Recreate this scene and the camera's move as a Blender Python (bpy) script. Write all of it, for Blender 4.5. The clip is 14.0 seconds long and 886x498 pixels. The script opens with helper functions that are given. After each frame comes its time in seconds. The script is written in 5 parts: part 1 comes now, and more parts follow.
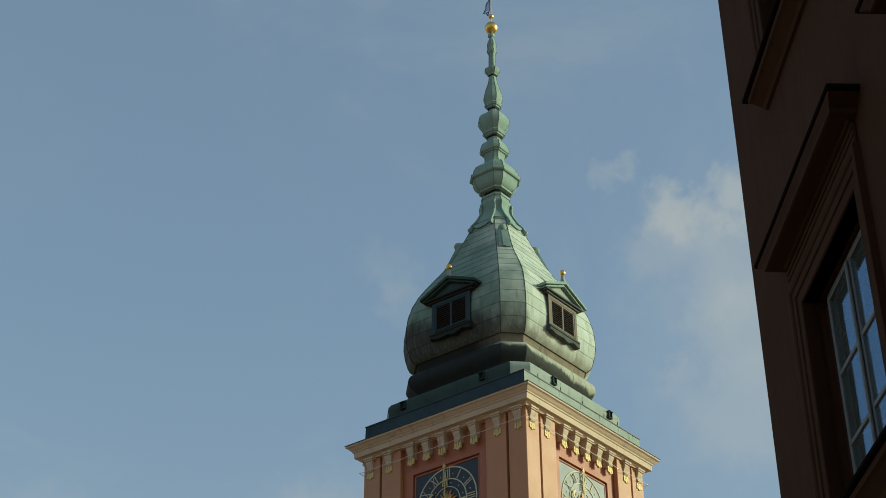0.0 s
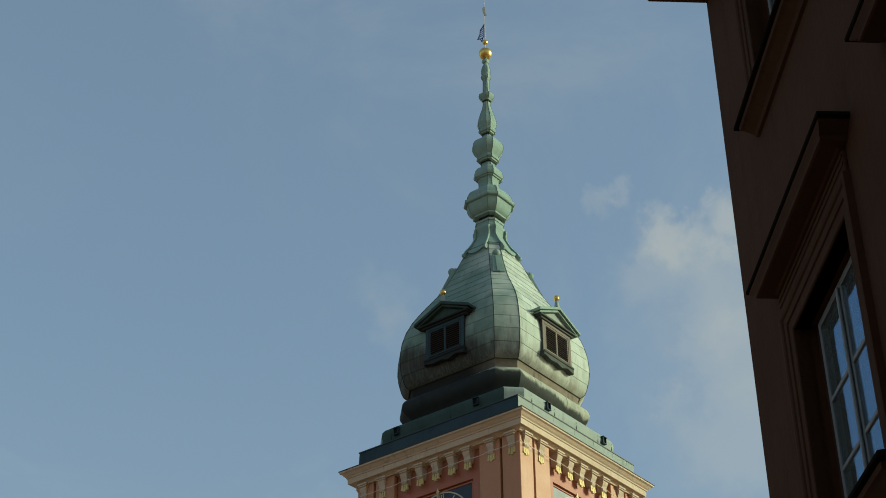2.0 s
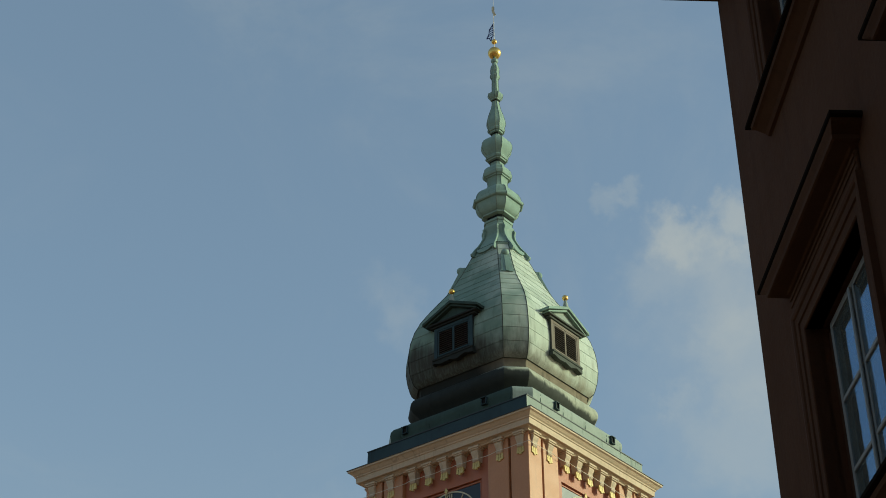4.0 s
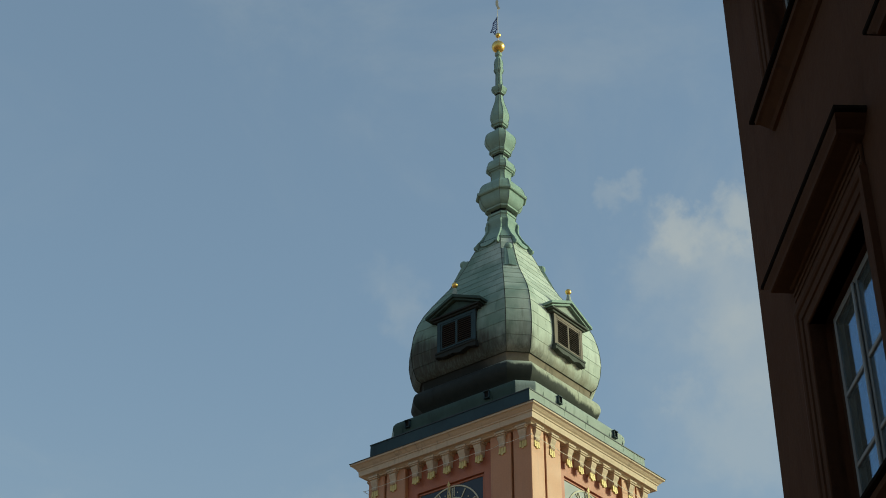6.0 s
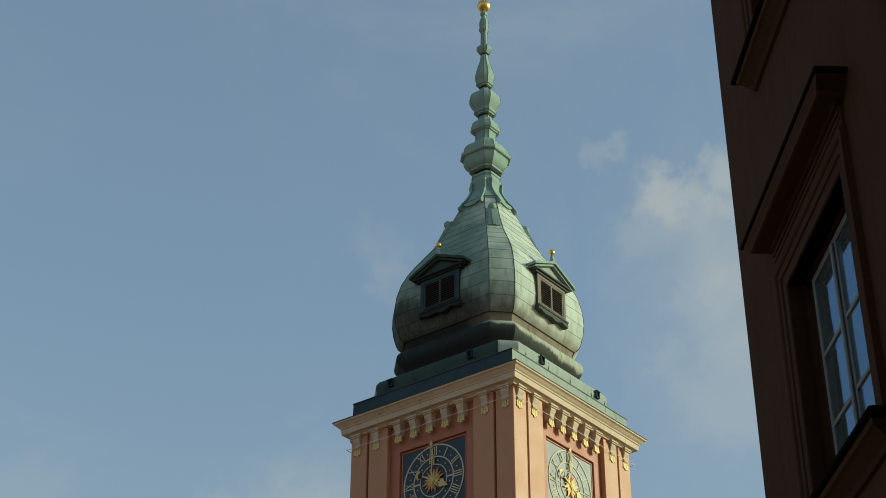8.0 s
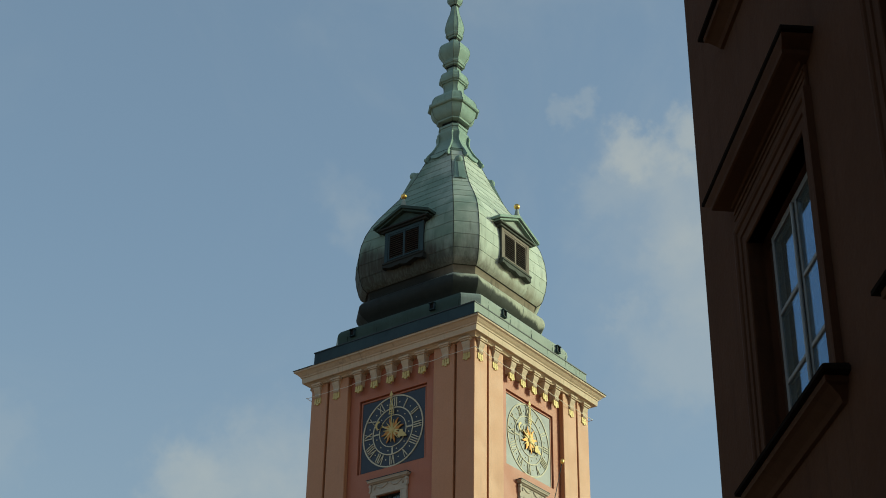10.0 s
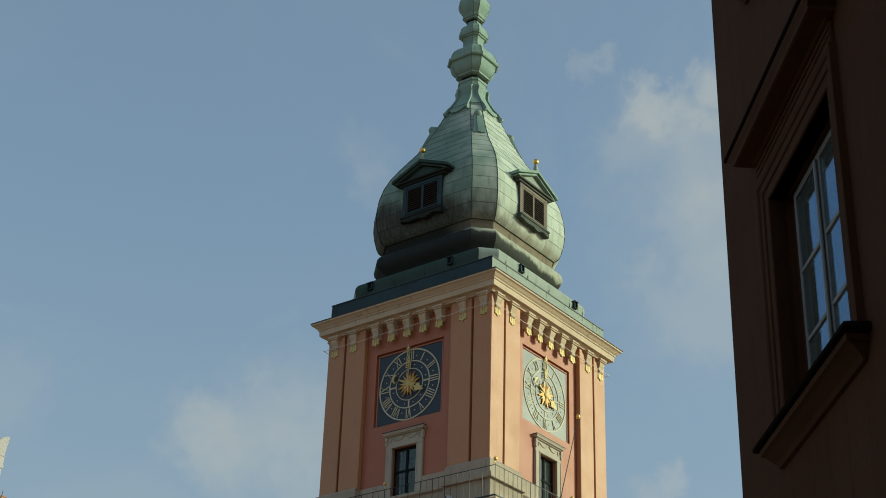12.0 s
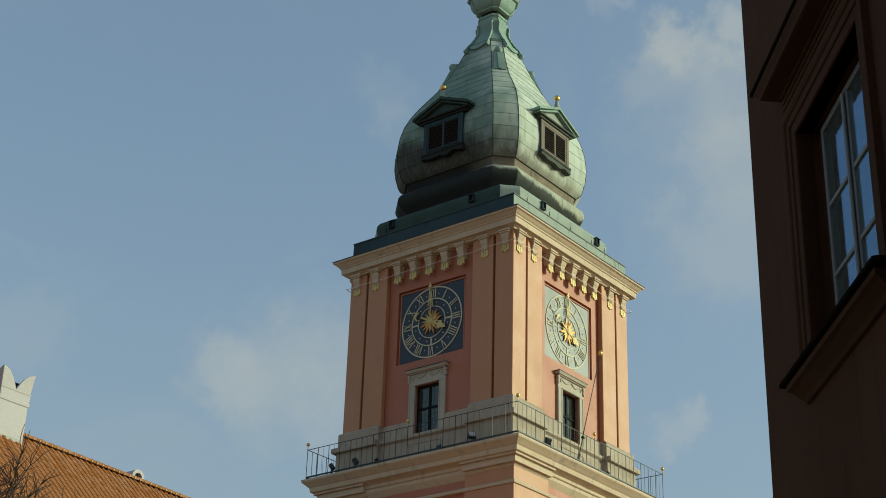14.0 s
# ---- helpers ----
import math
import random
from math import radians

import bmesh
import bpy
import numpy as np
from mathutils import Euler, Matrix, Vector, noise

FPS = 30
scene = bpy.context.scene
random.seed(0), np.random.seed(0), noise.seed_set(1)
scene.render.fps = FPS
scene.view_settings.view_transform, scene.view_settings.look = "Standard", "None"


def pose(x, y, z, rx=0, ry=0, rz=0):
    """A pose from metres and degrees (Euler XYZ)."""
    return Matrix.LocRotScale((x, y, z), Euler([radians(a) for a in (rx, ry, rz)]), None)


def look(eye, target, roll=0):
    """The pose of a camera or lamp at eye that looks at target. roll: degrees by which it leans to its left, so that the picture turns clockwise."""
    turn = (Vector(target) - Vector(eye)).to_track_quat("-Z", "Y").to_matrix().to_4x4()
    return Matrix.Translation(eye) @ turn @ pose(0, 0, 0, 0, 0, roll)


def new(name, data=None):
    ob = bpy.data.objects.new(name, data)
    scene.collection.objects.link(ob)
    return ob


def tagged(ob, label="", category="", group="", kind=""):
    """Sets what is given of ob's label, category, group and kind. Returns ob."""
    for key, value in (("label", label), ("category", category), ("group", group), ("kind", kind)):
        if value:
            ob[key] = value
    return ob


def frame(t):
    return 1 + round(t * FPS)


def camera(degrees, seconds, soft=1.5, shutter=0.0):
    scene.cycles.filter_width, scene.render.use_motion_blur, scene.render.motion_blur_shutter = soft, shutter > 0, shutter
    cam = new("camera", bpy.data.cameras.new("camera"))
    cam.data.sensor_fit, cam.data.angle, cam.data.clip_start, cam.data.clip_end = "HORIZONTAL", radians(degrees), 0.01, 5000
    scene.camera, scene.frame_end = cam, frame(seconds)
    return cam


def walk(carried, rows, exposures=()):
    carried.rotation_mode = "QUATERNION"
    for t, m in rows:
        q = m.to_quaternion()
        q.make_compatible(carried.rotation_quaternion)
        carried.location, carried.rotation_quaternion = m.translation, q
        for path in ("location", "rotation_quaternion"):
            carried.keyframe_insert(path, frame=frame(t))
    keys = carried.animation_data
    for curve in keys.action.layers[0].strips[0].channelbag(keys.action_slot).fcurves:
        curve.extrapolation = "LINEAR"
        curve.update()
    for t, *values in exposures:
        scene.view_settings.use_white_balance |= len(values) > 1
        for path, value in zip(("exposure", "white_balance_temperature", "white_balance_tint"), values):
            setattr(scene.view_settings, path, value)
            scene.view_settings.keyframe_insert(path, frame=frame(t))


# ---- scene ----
# ---- camera and its walk ----
cam = camera(31.28, 14.0, soft=0.95)
PATH = [
    (0, 39.067, -52.892, 1.614, 38.831, 32.216, -0.247),
    (0.5, 39.086, -52.924, 1.599, 38.650, 32.377, -0.381),
    (1, 39.086, -52.919, 1.589, 38.638, 32.624, -0.290),
    (1.5, 39.099, -52.923, 1.593, 38.619, 32.843, -0.364),
    (2, 39.103, -52.917, 1.599, 38.580, 33.123, -0.332),
    (2.5, 39.103, -52.931, 1.592, 38.408, 33.204, -0.373),
    (3, 39.091, -52.916, 1.594, 38.599, 33.184, -0.126),
    (3.5, 39.077, -52.907, 1.603, 38.851, 33.154, -0.113),
    (6, 39.066, -52.896, 1.622, 39.081, 32.874, 0.207),
    (6.5, 39.072, -52.889, 1.622, 38.964, 32.722, 0.270),
    (7, 39.078, -52.894, 1.611, 38.848, 32.435, 0.440),
    (7.5, 39.085, -52.887, 1.609, 38.659, 31.963, 0.395),
    (8, 39.093, -52.876, 1.608, 38.415, 31.426, 0.212),
    (10.5, 39.116, -52.860, 1.574, 36.661, 29.107, 1.129),
    (11, 39.104, -52.855, 1.576, 36.844, 28.465, 1.408),
    (11.5, 39.100, -52.868, 1.576, 37.234, 28.363, 1.632),
    (12, 39.086, -52.862, 1.582, 37.610, 28.053, 1.848),
    (12.5, 39.075, -52.863, 1.590, 37.989, 27.375, 1.864),
    (13, 39.054, -52.853, 1.594, 38.295, 26.923, 1.744),
    (13.5, 39.044, -52.857, 1.605, 38.428, 26.474, 1.824),
    (14, 39.037, -52.844, 1.598, 38.377, 25.779, 1.799),
]
walk(cam, [(t, pose(x, y, z, 90 + pitch, 0, yaw) @ pose(0, 0, 0, 0, 0, roll)) for t, x, y, z, yaw, pitch, roll in PATH],
     [(0, 1.38, 6500, -3), (14, 1.38, 6500, -3)])

# ---- world, sun ----
SUN_AZ, SUN_EL = radians(38), radians(16)   # azimuth from +x towards +y
sun_way = Vector((math.cos(SUN_EL) * math.cos(SUN_AZ), math.cos(SUN_EL) * math.sin(SUN_AZ), math.sin(SUN_EL)))
sun = new("sun", bpy.data.lights.new("sun", "SUN"))
sun.data.energy, sun.data.angle, sun.data.color = 1.46, radians(13.0), (0.95, 0.985, 0.70)
sun.matrix_world = look(sun_way * 200, (0, 0, 0))


class Nodes:
    """Short way to wire a node tree."""

    def __init__(self, tree):
        self.tree = tree
        tree.nodes.clear()

    def add(self, kind):
        return self.tree.nodes.new(kind)

    def link(self, a, b):
        self.tree.links.new(a, b)

    def put(self, node, name, value):
        if isinstance(value, bpy.types.NodeSocket):
            self.link(value, node.inputs[name])
        else:
            node.inputs[name].default_value = value

    def math(self, op, a, b=0.0, c=0.0, clamp=False):
        n = self.add("ShaderNodeMath")
        n.operation, n.use_clamp = op, clamp
        for i, v in enumerate((a, b, c)):
            self.put(n, i, v)
        return n.outputs[0]

    def noise(self, vec, scale, detail=4.0, rough=0.55, distort=0.0):
        n = self.add("ShaderNodeTexNoise")
        self.link(vec, n.inputs["Vector"])
        for k, v in (("Scale", scale), ("Detail", detail), ("Roughness", rough), ("Distortion", distort)):
            n.inputs[k].default_value = v
        return n.outputs["Fac"]

    def ramp(self, fac, lo, hi, a=0.0, b=1.0):
        n = self.add("ShaderNodeMapRange")
        n.interpolation_type = "SMOOTHSTEP"
        for k, v in zip(("Value", "From Min", "From Max", "To Min", "To Max"), (fac, lo, hi, a, b)):
            self.put(n, k, v)
        return n.outputs[0]

    def mix(self, fac, a, b, mode="MIX"):
        n = self.add("ShaderNodeMix")
        n.data_type, n.blend_type = "RGBA", mode
        self.put(n, 0, fac)
        self.put(n, 6, a if isinstance(a, bpy.types.NodeSocket) else (*a, 1))
        self.put(n, 7, b if isinstance(b, bpy.types.NodeSocket) else (*b, 1))
        return n.outputs[2]

    def scaled(self, vec, s):
        n = self.add("ShaderNodeVectorMath")
        n.operation = "MULTIPLY"
        self.link(vec, n.inputs[0])
        n.inputs[1].default_value = s
        return n.outputs[0]


world = bpy.data.worlds.new("sky")
scene.world = world
world.use_nodes = True
W = Nodes(world.node_tree)
sky = W.add("ShaderNodeTexSky")
sky.sky_type, sky.sun_disc, sky.sun_elevation, sky.sun_rotation = "NISHITA", False, SUN_EL, radians(90) - SUN_AZ
sky.air_density, sky.dust_density, sky.ozone_density = 1.0, 1.0, 1.6
way = W.add("ShaderNodeTexCoord").outputs["Generated"]
hsv = W.add("ShaderNodeHueSaturation")
hsv.inputs["Saturation"].default_value = 0.88
W.link(sky.outputs[0], hsv.inputs["Color"])
tear = W.add("ShaderNodeTexNoise")
W.link(way, tear.inputs["Vector"])
for key, value in (("Scale", 38.0), ("Detail", 5.0), ("Roughness", 0.6)):
    tear.inputs[key].default_value = value
shift = W.add("ShaderNodeVectorMath")
shift.operation = "MULTIPLY_ADD"
W.link(tear.outputs["Color"], shift.inputs[0])
shift.inputs[1].default_value, shift.inputs[2].default_value = (0.05, 0.05, 0.05), (-0.025, -0.025, -0.025)
torn = W.add("ShaderNodeVectorMath")
W.link(way, torn.inputs[0])
W.link(shift.outputs[0], torn.inputs[1])
body = W.math("MULTIPLY_ADD", W.noise(way, 60.0, 6.0, 0.55, 0.4), 0.35, W.math("MULTIPLY", W.noise(way, 17.0, 6.0, 0.55, 0.5), 0.65))


def cloud(direction, radius):
    """How near the sky's direction is to a cloud's middle."""
    d = W.add("ShaderNodeVectorMath")
    d.operation = "DISTANCE"
    W.link(torn.outputs[0], d.inputs[0])
    d.inputs[1].default_value = Vector(direction).normalized()
    return W.ramp(d.outputs["Value"], 0.0, radius, 1.0, 0.0)


# direction, radius, density
CLOUDS = [
    (-0.4317, 0.7014, 0.5672, 0.0200, 0.32),
    (-0.4171, 0.7055, 0.5729, 0.0171, 0.36),
    (-0.4055, 0.7326, 0.5467, 0.0314, 0.75),
    (-0.3692, 0.7478, 0.5518, 0.0400, 1.00),
    (-0.3893, 0.7482, 0.5373, 0.0343, 0.36),
    (-0.4213, 0.7384, 0.5266, 0.0429, 0.32),
    (-0.3842, 0.7663, 0.5150, 0.0600, 0.50),
    (-0.3931, 0.7873, 0.4750, 0.0629, 0.55),
    (-0.4344, 0.7754, 0.4583, 0.0257, 0.35),
    (-0.4080, 0.8044, 0.4318, 0.0629, 0.40),
    (-0.6583, 0.6620, 0.3583, 0.0686, 0.38),
    (-0.6777, 0.6414, 0.3595, 0.0457, 0.30),
    (-0.6348, 0.6766, 0.3732, 0.0686, 0.44),
    (-0.6724, 0.6652, 0.3246, 0.0457, 0.22),
    (-0.6297, 0.6947, 0.3476, 0.0629, 0.42),
    (-0.7546, 0.5423, 0.3695, 0.0514, 0.25),
    (-0.4520, 0.8251, 0.3388, 0.0229, 0.60),
    (-0.4653, 0.8229, 0.3260, 0.0257, 0.50),
    (-0.6778, 0.6450, 0.3530, 0.0457, 0.40),
    (-0.4089, 0.7274, 0.5510, 0.0300, 0.45),
    (-0.5936, 0.7427, 0.3100, 0.0857, 0.28),
    (-0.4106, 0.7497, 0.5190, 0.0857, 0.22),
    (-0.4164, 0.7768, 0.4725, 0.0971, 0.18),
    (-0.4200, 0.8003, 0.4279, 0.0857, 0.18),
    (-0.5622, 0.6443, 0.5184, 0.0343, 0.20),
    (-0.5605, 0.6540, 0.5081, 0.0343, 0.18),
    (0.5, -0.6, 0.5, 0.6, 0.5)]
cover = None
for row in CLOUDS:
    near = cloud(row[:3], row[3])
    lump = W.ramp(W.math("MULTIPLY_ADD", W.math("ADD", body, -0.5), 0.9, near), 0.1, 1.0)
    c = W.math("MULTIPLY", W.math("MULTIPLY", lump, W.math("MULTIPLY", near, 4.0, clamp=True)), row[4] * 0.52)
    cover = c if cover is None else W.math("SUBTRACT", W.math("ADD", cover, c), W.math("MULTIPLY", cover, c))
thin = W.math("MULTIPLY", W.ramp(W.noise(way, 4.0, 6.0, 0.62, 0.8), 0.46, 0.8), 0.2)
cover = W.math("MAXIMUM", cover, thin)
bg = W.add("ShaderNodeBackground")
air = W.mix(0.43, hsv.outputs[0], (1.0, 1.34, 1.93))     # even high haze
zed = W.add("ShaderNodeSeparateXYZ")
W.link(way, zed.inputs[0])
air = W.mix(W.ramp(zed.outputs["Z"], 0.2, 0.52, 0.32, 0.0), air, (1.63, 1.70, 1.79))     # paler towards the horizon
W.link(W.mix(cover, air, (2.64, 2.56, 2.46)), bg.inputs["Color"])
bg.inputs["Strength"].default_value = 0.077
W.link(bg.outputs[0], W.add("ShaderNodeOutputWorld").inputs["Surface"])


# ---- materials ----
def material(name, base, vary, rough=0.8, metal=0.0, grain=18.0, patch=0.9, streaks=0.0, streak_colour=(0.1, 0.1, 0.1), bump=0.25,
             per_object=0.0, patch_amount=0.7, stain_shade=None, specular=0.5, shade_soot=None, overlay=None):
    """A weathered surface: large patches, fine grain, run-off streaks, and relief."""
    m = bpy.data.materials.new(name)
    m.use_nodes = True
    N = Nodes(m.node_tree)
    out, bsdf = N.add("ShaderNodeOutputMaterial"), N.add("ShaderNodeBsdfPrincipled")
    N.link(bsdf.outputs[0], out.inputs[0])
    geo = N.add("ShaderNodeNewGeometry")
    pos = geo.outputs["Position"]
    large = N.noise(pos, patch, 5.0, 0.6)
    fine = N.noise(pos, grain, 6.0, 0.65)
    colour = N.mix(N.math("MULTIPLY", N.ramp(large, 0.32, 0.7), patch_amount), base, vary)
    colour = N.mix(N.ramp(fine, 0.3, 0.75, 0.0, 0.35), colour, tuple(c * 0.7 for c in base))
    if streaks:
        run = N.noise(N.scaled(pos, (5.0, 5.0, 0.35)), 1.0, 5.0, 0.6)
        where = N.noise(pos, 0.5, 3.0)
        colour = N.mix(N.math("MULTIPLY", N.ramp(run, 0.5, 0.72), N.math("MULTIPLY", N.ramp(where, 0.35, 0.65), streaks)), colour, streak_colour)
    # darkening below a ragged height: stain, and shade painted under the curves
    if stain_shade:
        top, bottom, stain_shade_colour, amount, reach = stain_shade
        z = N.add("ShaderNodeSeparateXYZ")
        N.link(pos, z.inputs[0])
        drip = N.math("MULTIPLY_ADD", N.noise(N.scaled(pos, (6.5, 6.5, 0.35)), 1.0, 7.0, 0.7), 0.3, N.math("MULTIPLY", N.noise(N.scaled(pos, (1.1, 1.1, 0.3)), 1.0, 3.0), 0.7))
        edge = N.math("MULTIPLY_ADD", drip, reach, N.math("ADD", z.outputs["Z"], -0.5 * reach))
        if shade_soot:
            drift, least = shade_soot[:2]     # how far the darkened patches spread, and the least that they leave
            off_sun = N.add("ShaderNodeVectorMath")     # darker on the sides away from the sun: soot, and shade painted in
            off_sun.operation = "DOT_PRODUCT"
            N.link(pos, off_sun.inputs[0])
            off_sun.inputs[1].default_value = (-0.028, -0.028, 0.0)
            blotch = N.math("ADD", N.math("MULTIPLY_ADD", N.math("ADD", N.noise(pos, 0.55, 3.0, 0.55), -0.5), 0.22, 0.45), off_sun.outputs["Value"])
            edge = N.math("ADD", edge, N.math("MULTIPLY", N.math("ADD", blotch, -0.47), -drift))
            if overlay:
                # dark green tone for the helm's shaded side: grime and painted shade
                colour = N.mix(N.ramp(blotch, 0.43, 0.52, 0.0, overlay[1]), colour, overlay[0])
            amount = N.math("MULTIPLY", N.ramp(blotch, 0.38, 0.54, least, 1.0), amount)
            if len(shade_soot) > 2:       # brown on the sides towards the sun
                stain_shade_colour = N.mix(N.ramp(blotch, 0.36, 0.47), shade_soot[2], stain_shade_colour)
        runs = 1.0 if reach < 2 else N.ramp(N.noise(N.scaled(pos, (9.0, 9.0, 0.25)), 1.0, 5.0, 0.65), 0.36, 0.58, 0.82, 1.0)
        colour = N.mix(N.math("MULTIPLY", N.ramp(edge, top, bottom), N.math("MULTIPLY", runs, amount)), colour, stain_shade_colour)
    if per_object:
        info = N.add("ShaderNodeObjectInfo")
        h = N.add("ShaderNodeHueSaturation")
        N.link(colour, h.inputs["Color"])
        N.link(N.ramp(info.outputs["Random"], 0.0, 1.0, 1 - per_object, 1 + per_object), h.inputs["Value"])
        N.link(N.ramp(info.outputs["Random"], 0.0, 1.0, 1.08, 0.92), h.inputs["Saturation"])
        colour = h.outputs[0]
    N.link(colour, bsdf.inputs["Base Color"])
    N.link(N.ramp(large, 0.3, 0.7, max(rough - 0.04, 0.02), min(rough + 0.04, 1.0)), bsdf.inputs["Roughness"])
    bsdf.inputs["Metallic"].default_value = metal
    bsdf.inputs["Specular IOR Level"].default_value = specular
    if bump:
        b = N.add("ShaderNodeBump")
        b.inputs["Strength"].default_value, b.inputs["Distance"].default_value = bump, 0.03
        N.link(N.math("MULTIPLY_ADD", fine, 0.5, N.noise(pos, 3.0, 4.0)), b.inputs["Height"])
        N.link(b.outputs[0], bsdf.inputs["Normal"])
    return m


M_PILASTER = material("pilaster_stucco", (0.445, 0.20, 0.094), (0.415, 0.182, 0.085), 0.54, streaks=0.3, streak_colour=(0.23, 0.12, 0.07), patch_amount=0.5)
M_PANEL = material("panel_stucco", (0.375, 0.125, 0.066), (0.345, 0.110, 0.058), 0.58, streaks=0.3, streak_colour=(0.18, 0.072, 0.044), patch_amount=0.5)
M_STONE = material("cream_stone", (0.53, 0.41, 0.297), (0.46, 0.352, 0.255), 0.8, streaks=0.55, streak_colour=(0.18, 0.15, 0.115))
M_SURROUND = material("pale_carved_stone", (0.42, 0.365, 0.30), (0.35, 0.305, 0.25), 0.8, streaks=0.4, streak_colour=(0.24, 0.2, 0.16))
M_PLINTH = material("plinth_stone", (0.385, 0.31, 0.24), (0.315, 0.255, 0.198), 0.8, streaks=0.75, streak_colour=(0.20, 0.175, 0.145))
M_COPPER = material("patina_copper", (0.245, 0.34, 0.295), (0.188, 0.268, 0.232), 0.8, grain=14, patch=1.3, streaks=0.45,
                    streak_colour=(0.075, 0.10, 0.09), bump=0.2, specular=0.2)
# stain under the bulge; sides away from the sun also get shade painted in
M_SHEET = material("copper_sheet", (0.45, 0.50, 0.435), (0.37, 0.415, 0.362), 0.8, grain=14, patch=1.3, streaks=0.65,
                   streak_colour=(0.14, 0.135, 0.112), bump=0.2, per_object=0.1, stain_shade=(37.75, 36.45, (0.042, 0.036, 0.030), 0.95, 3.2), specular=0.2, shade_soot=(5.5, 0.75, (0.21, 0.17, 0.125)), overlay=((0.085, 0.165, 0.128), 0.72))
# dark copper for off-sun sides and small vents: tarnish and painted shade
M_BAND = material("dark_copper", (0.022, 0.046, 0.054), (0.015, 0.033, 0.042), 0.6, grain=14, patch=1.0, streaks=0.5,
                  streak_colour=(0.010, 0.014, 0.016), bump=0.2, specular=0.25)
# dark lower half: stain, with the underside's shade painted in
M_ROLL = material("roll_shade_copper", (0.36, 0.375, 0.30), (0.22, 0.23, 0.185), 0.8, grain=9, patch=2.6, streaks=0.6,
                  streak_colour=(0.04, 0.036, 0.03), bump=0.25, stain_shade=(35.60, 35.36, (0.010, 0.0135, 0.0135), 0.98, 0.9), specular=0.25, shade_soot=(3.0, 0.93))
# brown; shade painted in as near-black on the sides away from the sun
M_COVE = material("brown_cove_copper", (0.24, 0.20, 0.15), (0.16, 0.135, 0.10), 0.85, grain=10, patch=2.0, streaks=0.6, streak_colour=(0.045, 0.038, 0.03), bump=0.25, specular=0.1,
                  stain_shade=(42.0, 41.0, (0.016, 0.018, 0.017), 0.97, 0.5), shade_soot=(0.0, 0.1))
# goes near-black away from the sun: soot together with painted shade
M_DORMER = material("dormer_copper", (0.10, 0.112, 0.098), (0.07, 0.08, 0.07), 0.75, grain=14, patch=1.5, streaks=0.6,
                    streak_colour=(0.03, 0.034, 0.03), bump=0.2, specular=0.12, stain_shade=(42.0, 41.0, (0.016, 0.018, 0.018), 0.9, 0.5), shade_soot=(0.0, 0.3))
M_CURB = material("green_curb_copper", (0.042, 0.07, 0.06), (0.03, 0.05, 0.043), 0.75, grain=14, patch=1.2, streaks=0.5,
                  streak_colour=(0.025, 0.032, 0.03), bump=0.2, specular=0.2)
# pale copy of the copper, mainly for the sunlit sides
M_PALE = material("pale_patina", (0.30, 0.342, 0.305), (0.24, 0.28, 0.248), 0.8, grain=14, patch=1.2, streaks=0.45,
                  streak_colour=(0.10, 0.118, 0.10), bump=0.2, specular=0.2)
M_BLACK = material("near_black", (0.010, 0.014, 0.013), (0.007, 0.010, 0.009), 0.8, bump=0.0, specular=0.15)
M_LEAD = material("roof_flashing", (0.02, 0.024, 0.028), (0.03, 0.034, 0.036), 0.5, metal=0.3, bump=0.0)
M_GOLD = material("gold_leaf", (0.83, 0.55, 0.16), (0.70, 0.42, 0.11), 0.36, metal=1.0, bump=0.05, grain=30)
M_GILT = material("gilt_paint", (0.58, 0.45, 0.18), (0.50, 0.38, 0.14), 0.6, metal=0.1, bump=0.05)
M_DIAL = material("dial_blue", (0.008, 0.016, 0.034), (0.016, 0.028, 0.05), 0.55, patch=1.6, bump=0.03, specular=0.55, streaks=0.5, streak_colour=(0.012, 0.022, 0.036))
# copy with extra gloss for the sunlit dial alone, to bring out its sheen
M_DIAL_GLOSSY = material("sheen_dial_blue", (0.006, 0.012, 0.026), (0.010, 0.018, 0.034), 0.47, bump=0.03, specular=0.85, streaks=0.5, streak_colour=(0.012, 0.022, 0.036))
M_DIAL_LINE = material("dial_white", (0.54, 0.50, 0.38), (0.46, 0.42, 0.31), 0.7, metal=0.0, specular=0.2, bump=0.05)
M_IRON = material("dark_iron", (0.028, 0.032, 0.035), (0.04, 0.043, 0.046), 0.5, metal=0.5, bump=0.1)
# off-sun louvres darkened in the colour, partly soot, partly shade
M_LOUVRE = material("grey_louvre", (0.20, 0.170, 0.142), (0.165, 0.139, 0.116), 0.7, bump=0.1, specular=0.1, stain_shade=(42.0, 41.0, (0.018, 0.017, 0.017), 0.9, 0.5), shade_soot=(0.0, 0.1))
M_SLAT = material("brown_slat", (0.06, 0.05, 0.044), (0.045, 0.038, 0.034), 0.8, bump=0.1, specular=0.1)
# near-black sheets paint the darkness inside louvres, vents and the chimney notch
M_LOUVRE_DARK = material("black_backing", (0.012, 0.012, 0.013), (0.02, 0.02, 0.02), 0.9, bump=0, specular=0.1)
M_VANE = material("blue_vane", (0.02, 0.03, 0.11), (0.03, 0.045, 0.15), 0.45, metal=0.4, bump=0.05)
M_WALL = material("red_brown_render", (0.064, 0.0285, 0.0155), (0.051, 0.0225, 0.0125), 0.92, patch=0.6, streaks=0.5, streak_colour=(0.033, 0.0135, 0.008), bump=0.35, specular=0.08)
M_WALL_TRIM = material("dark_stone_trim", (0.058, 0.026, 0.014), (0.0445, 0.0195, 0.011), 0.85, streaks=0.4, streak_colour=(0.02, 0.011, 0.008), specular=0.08)
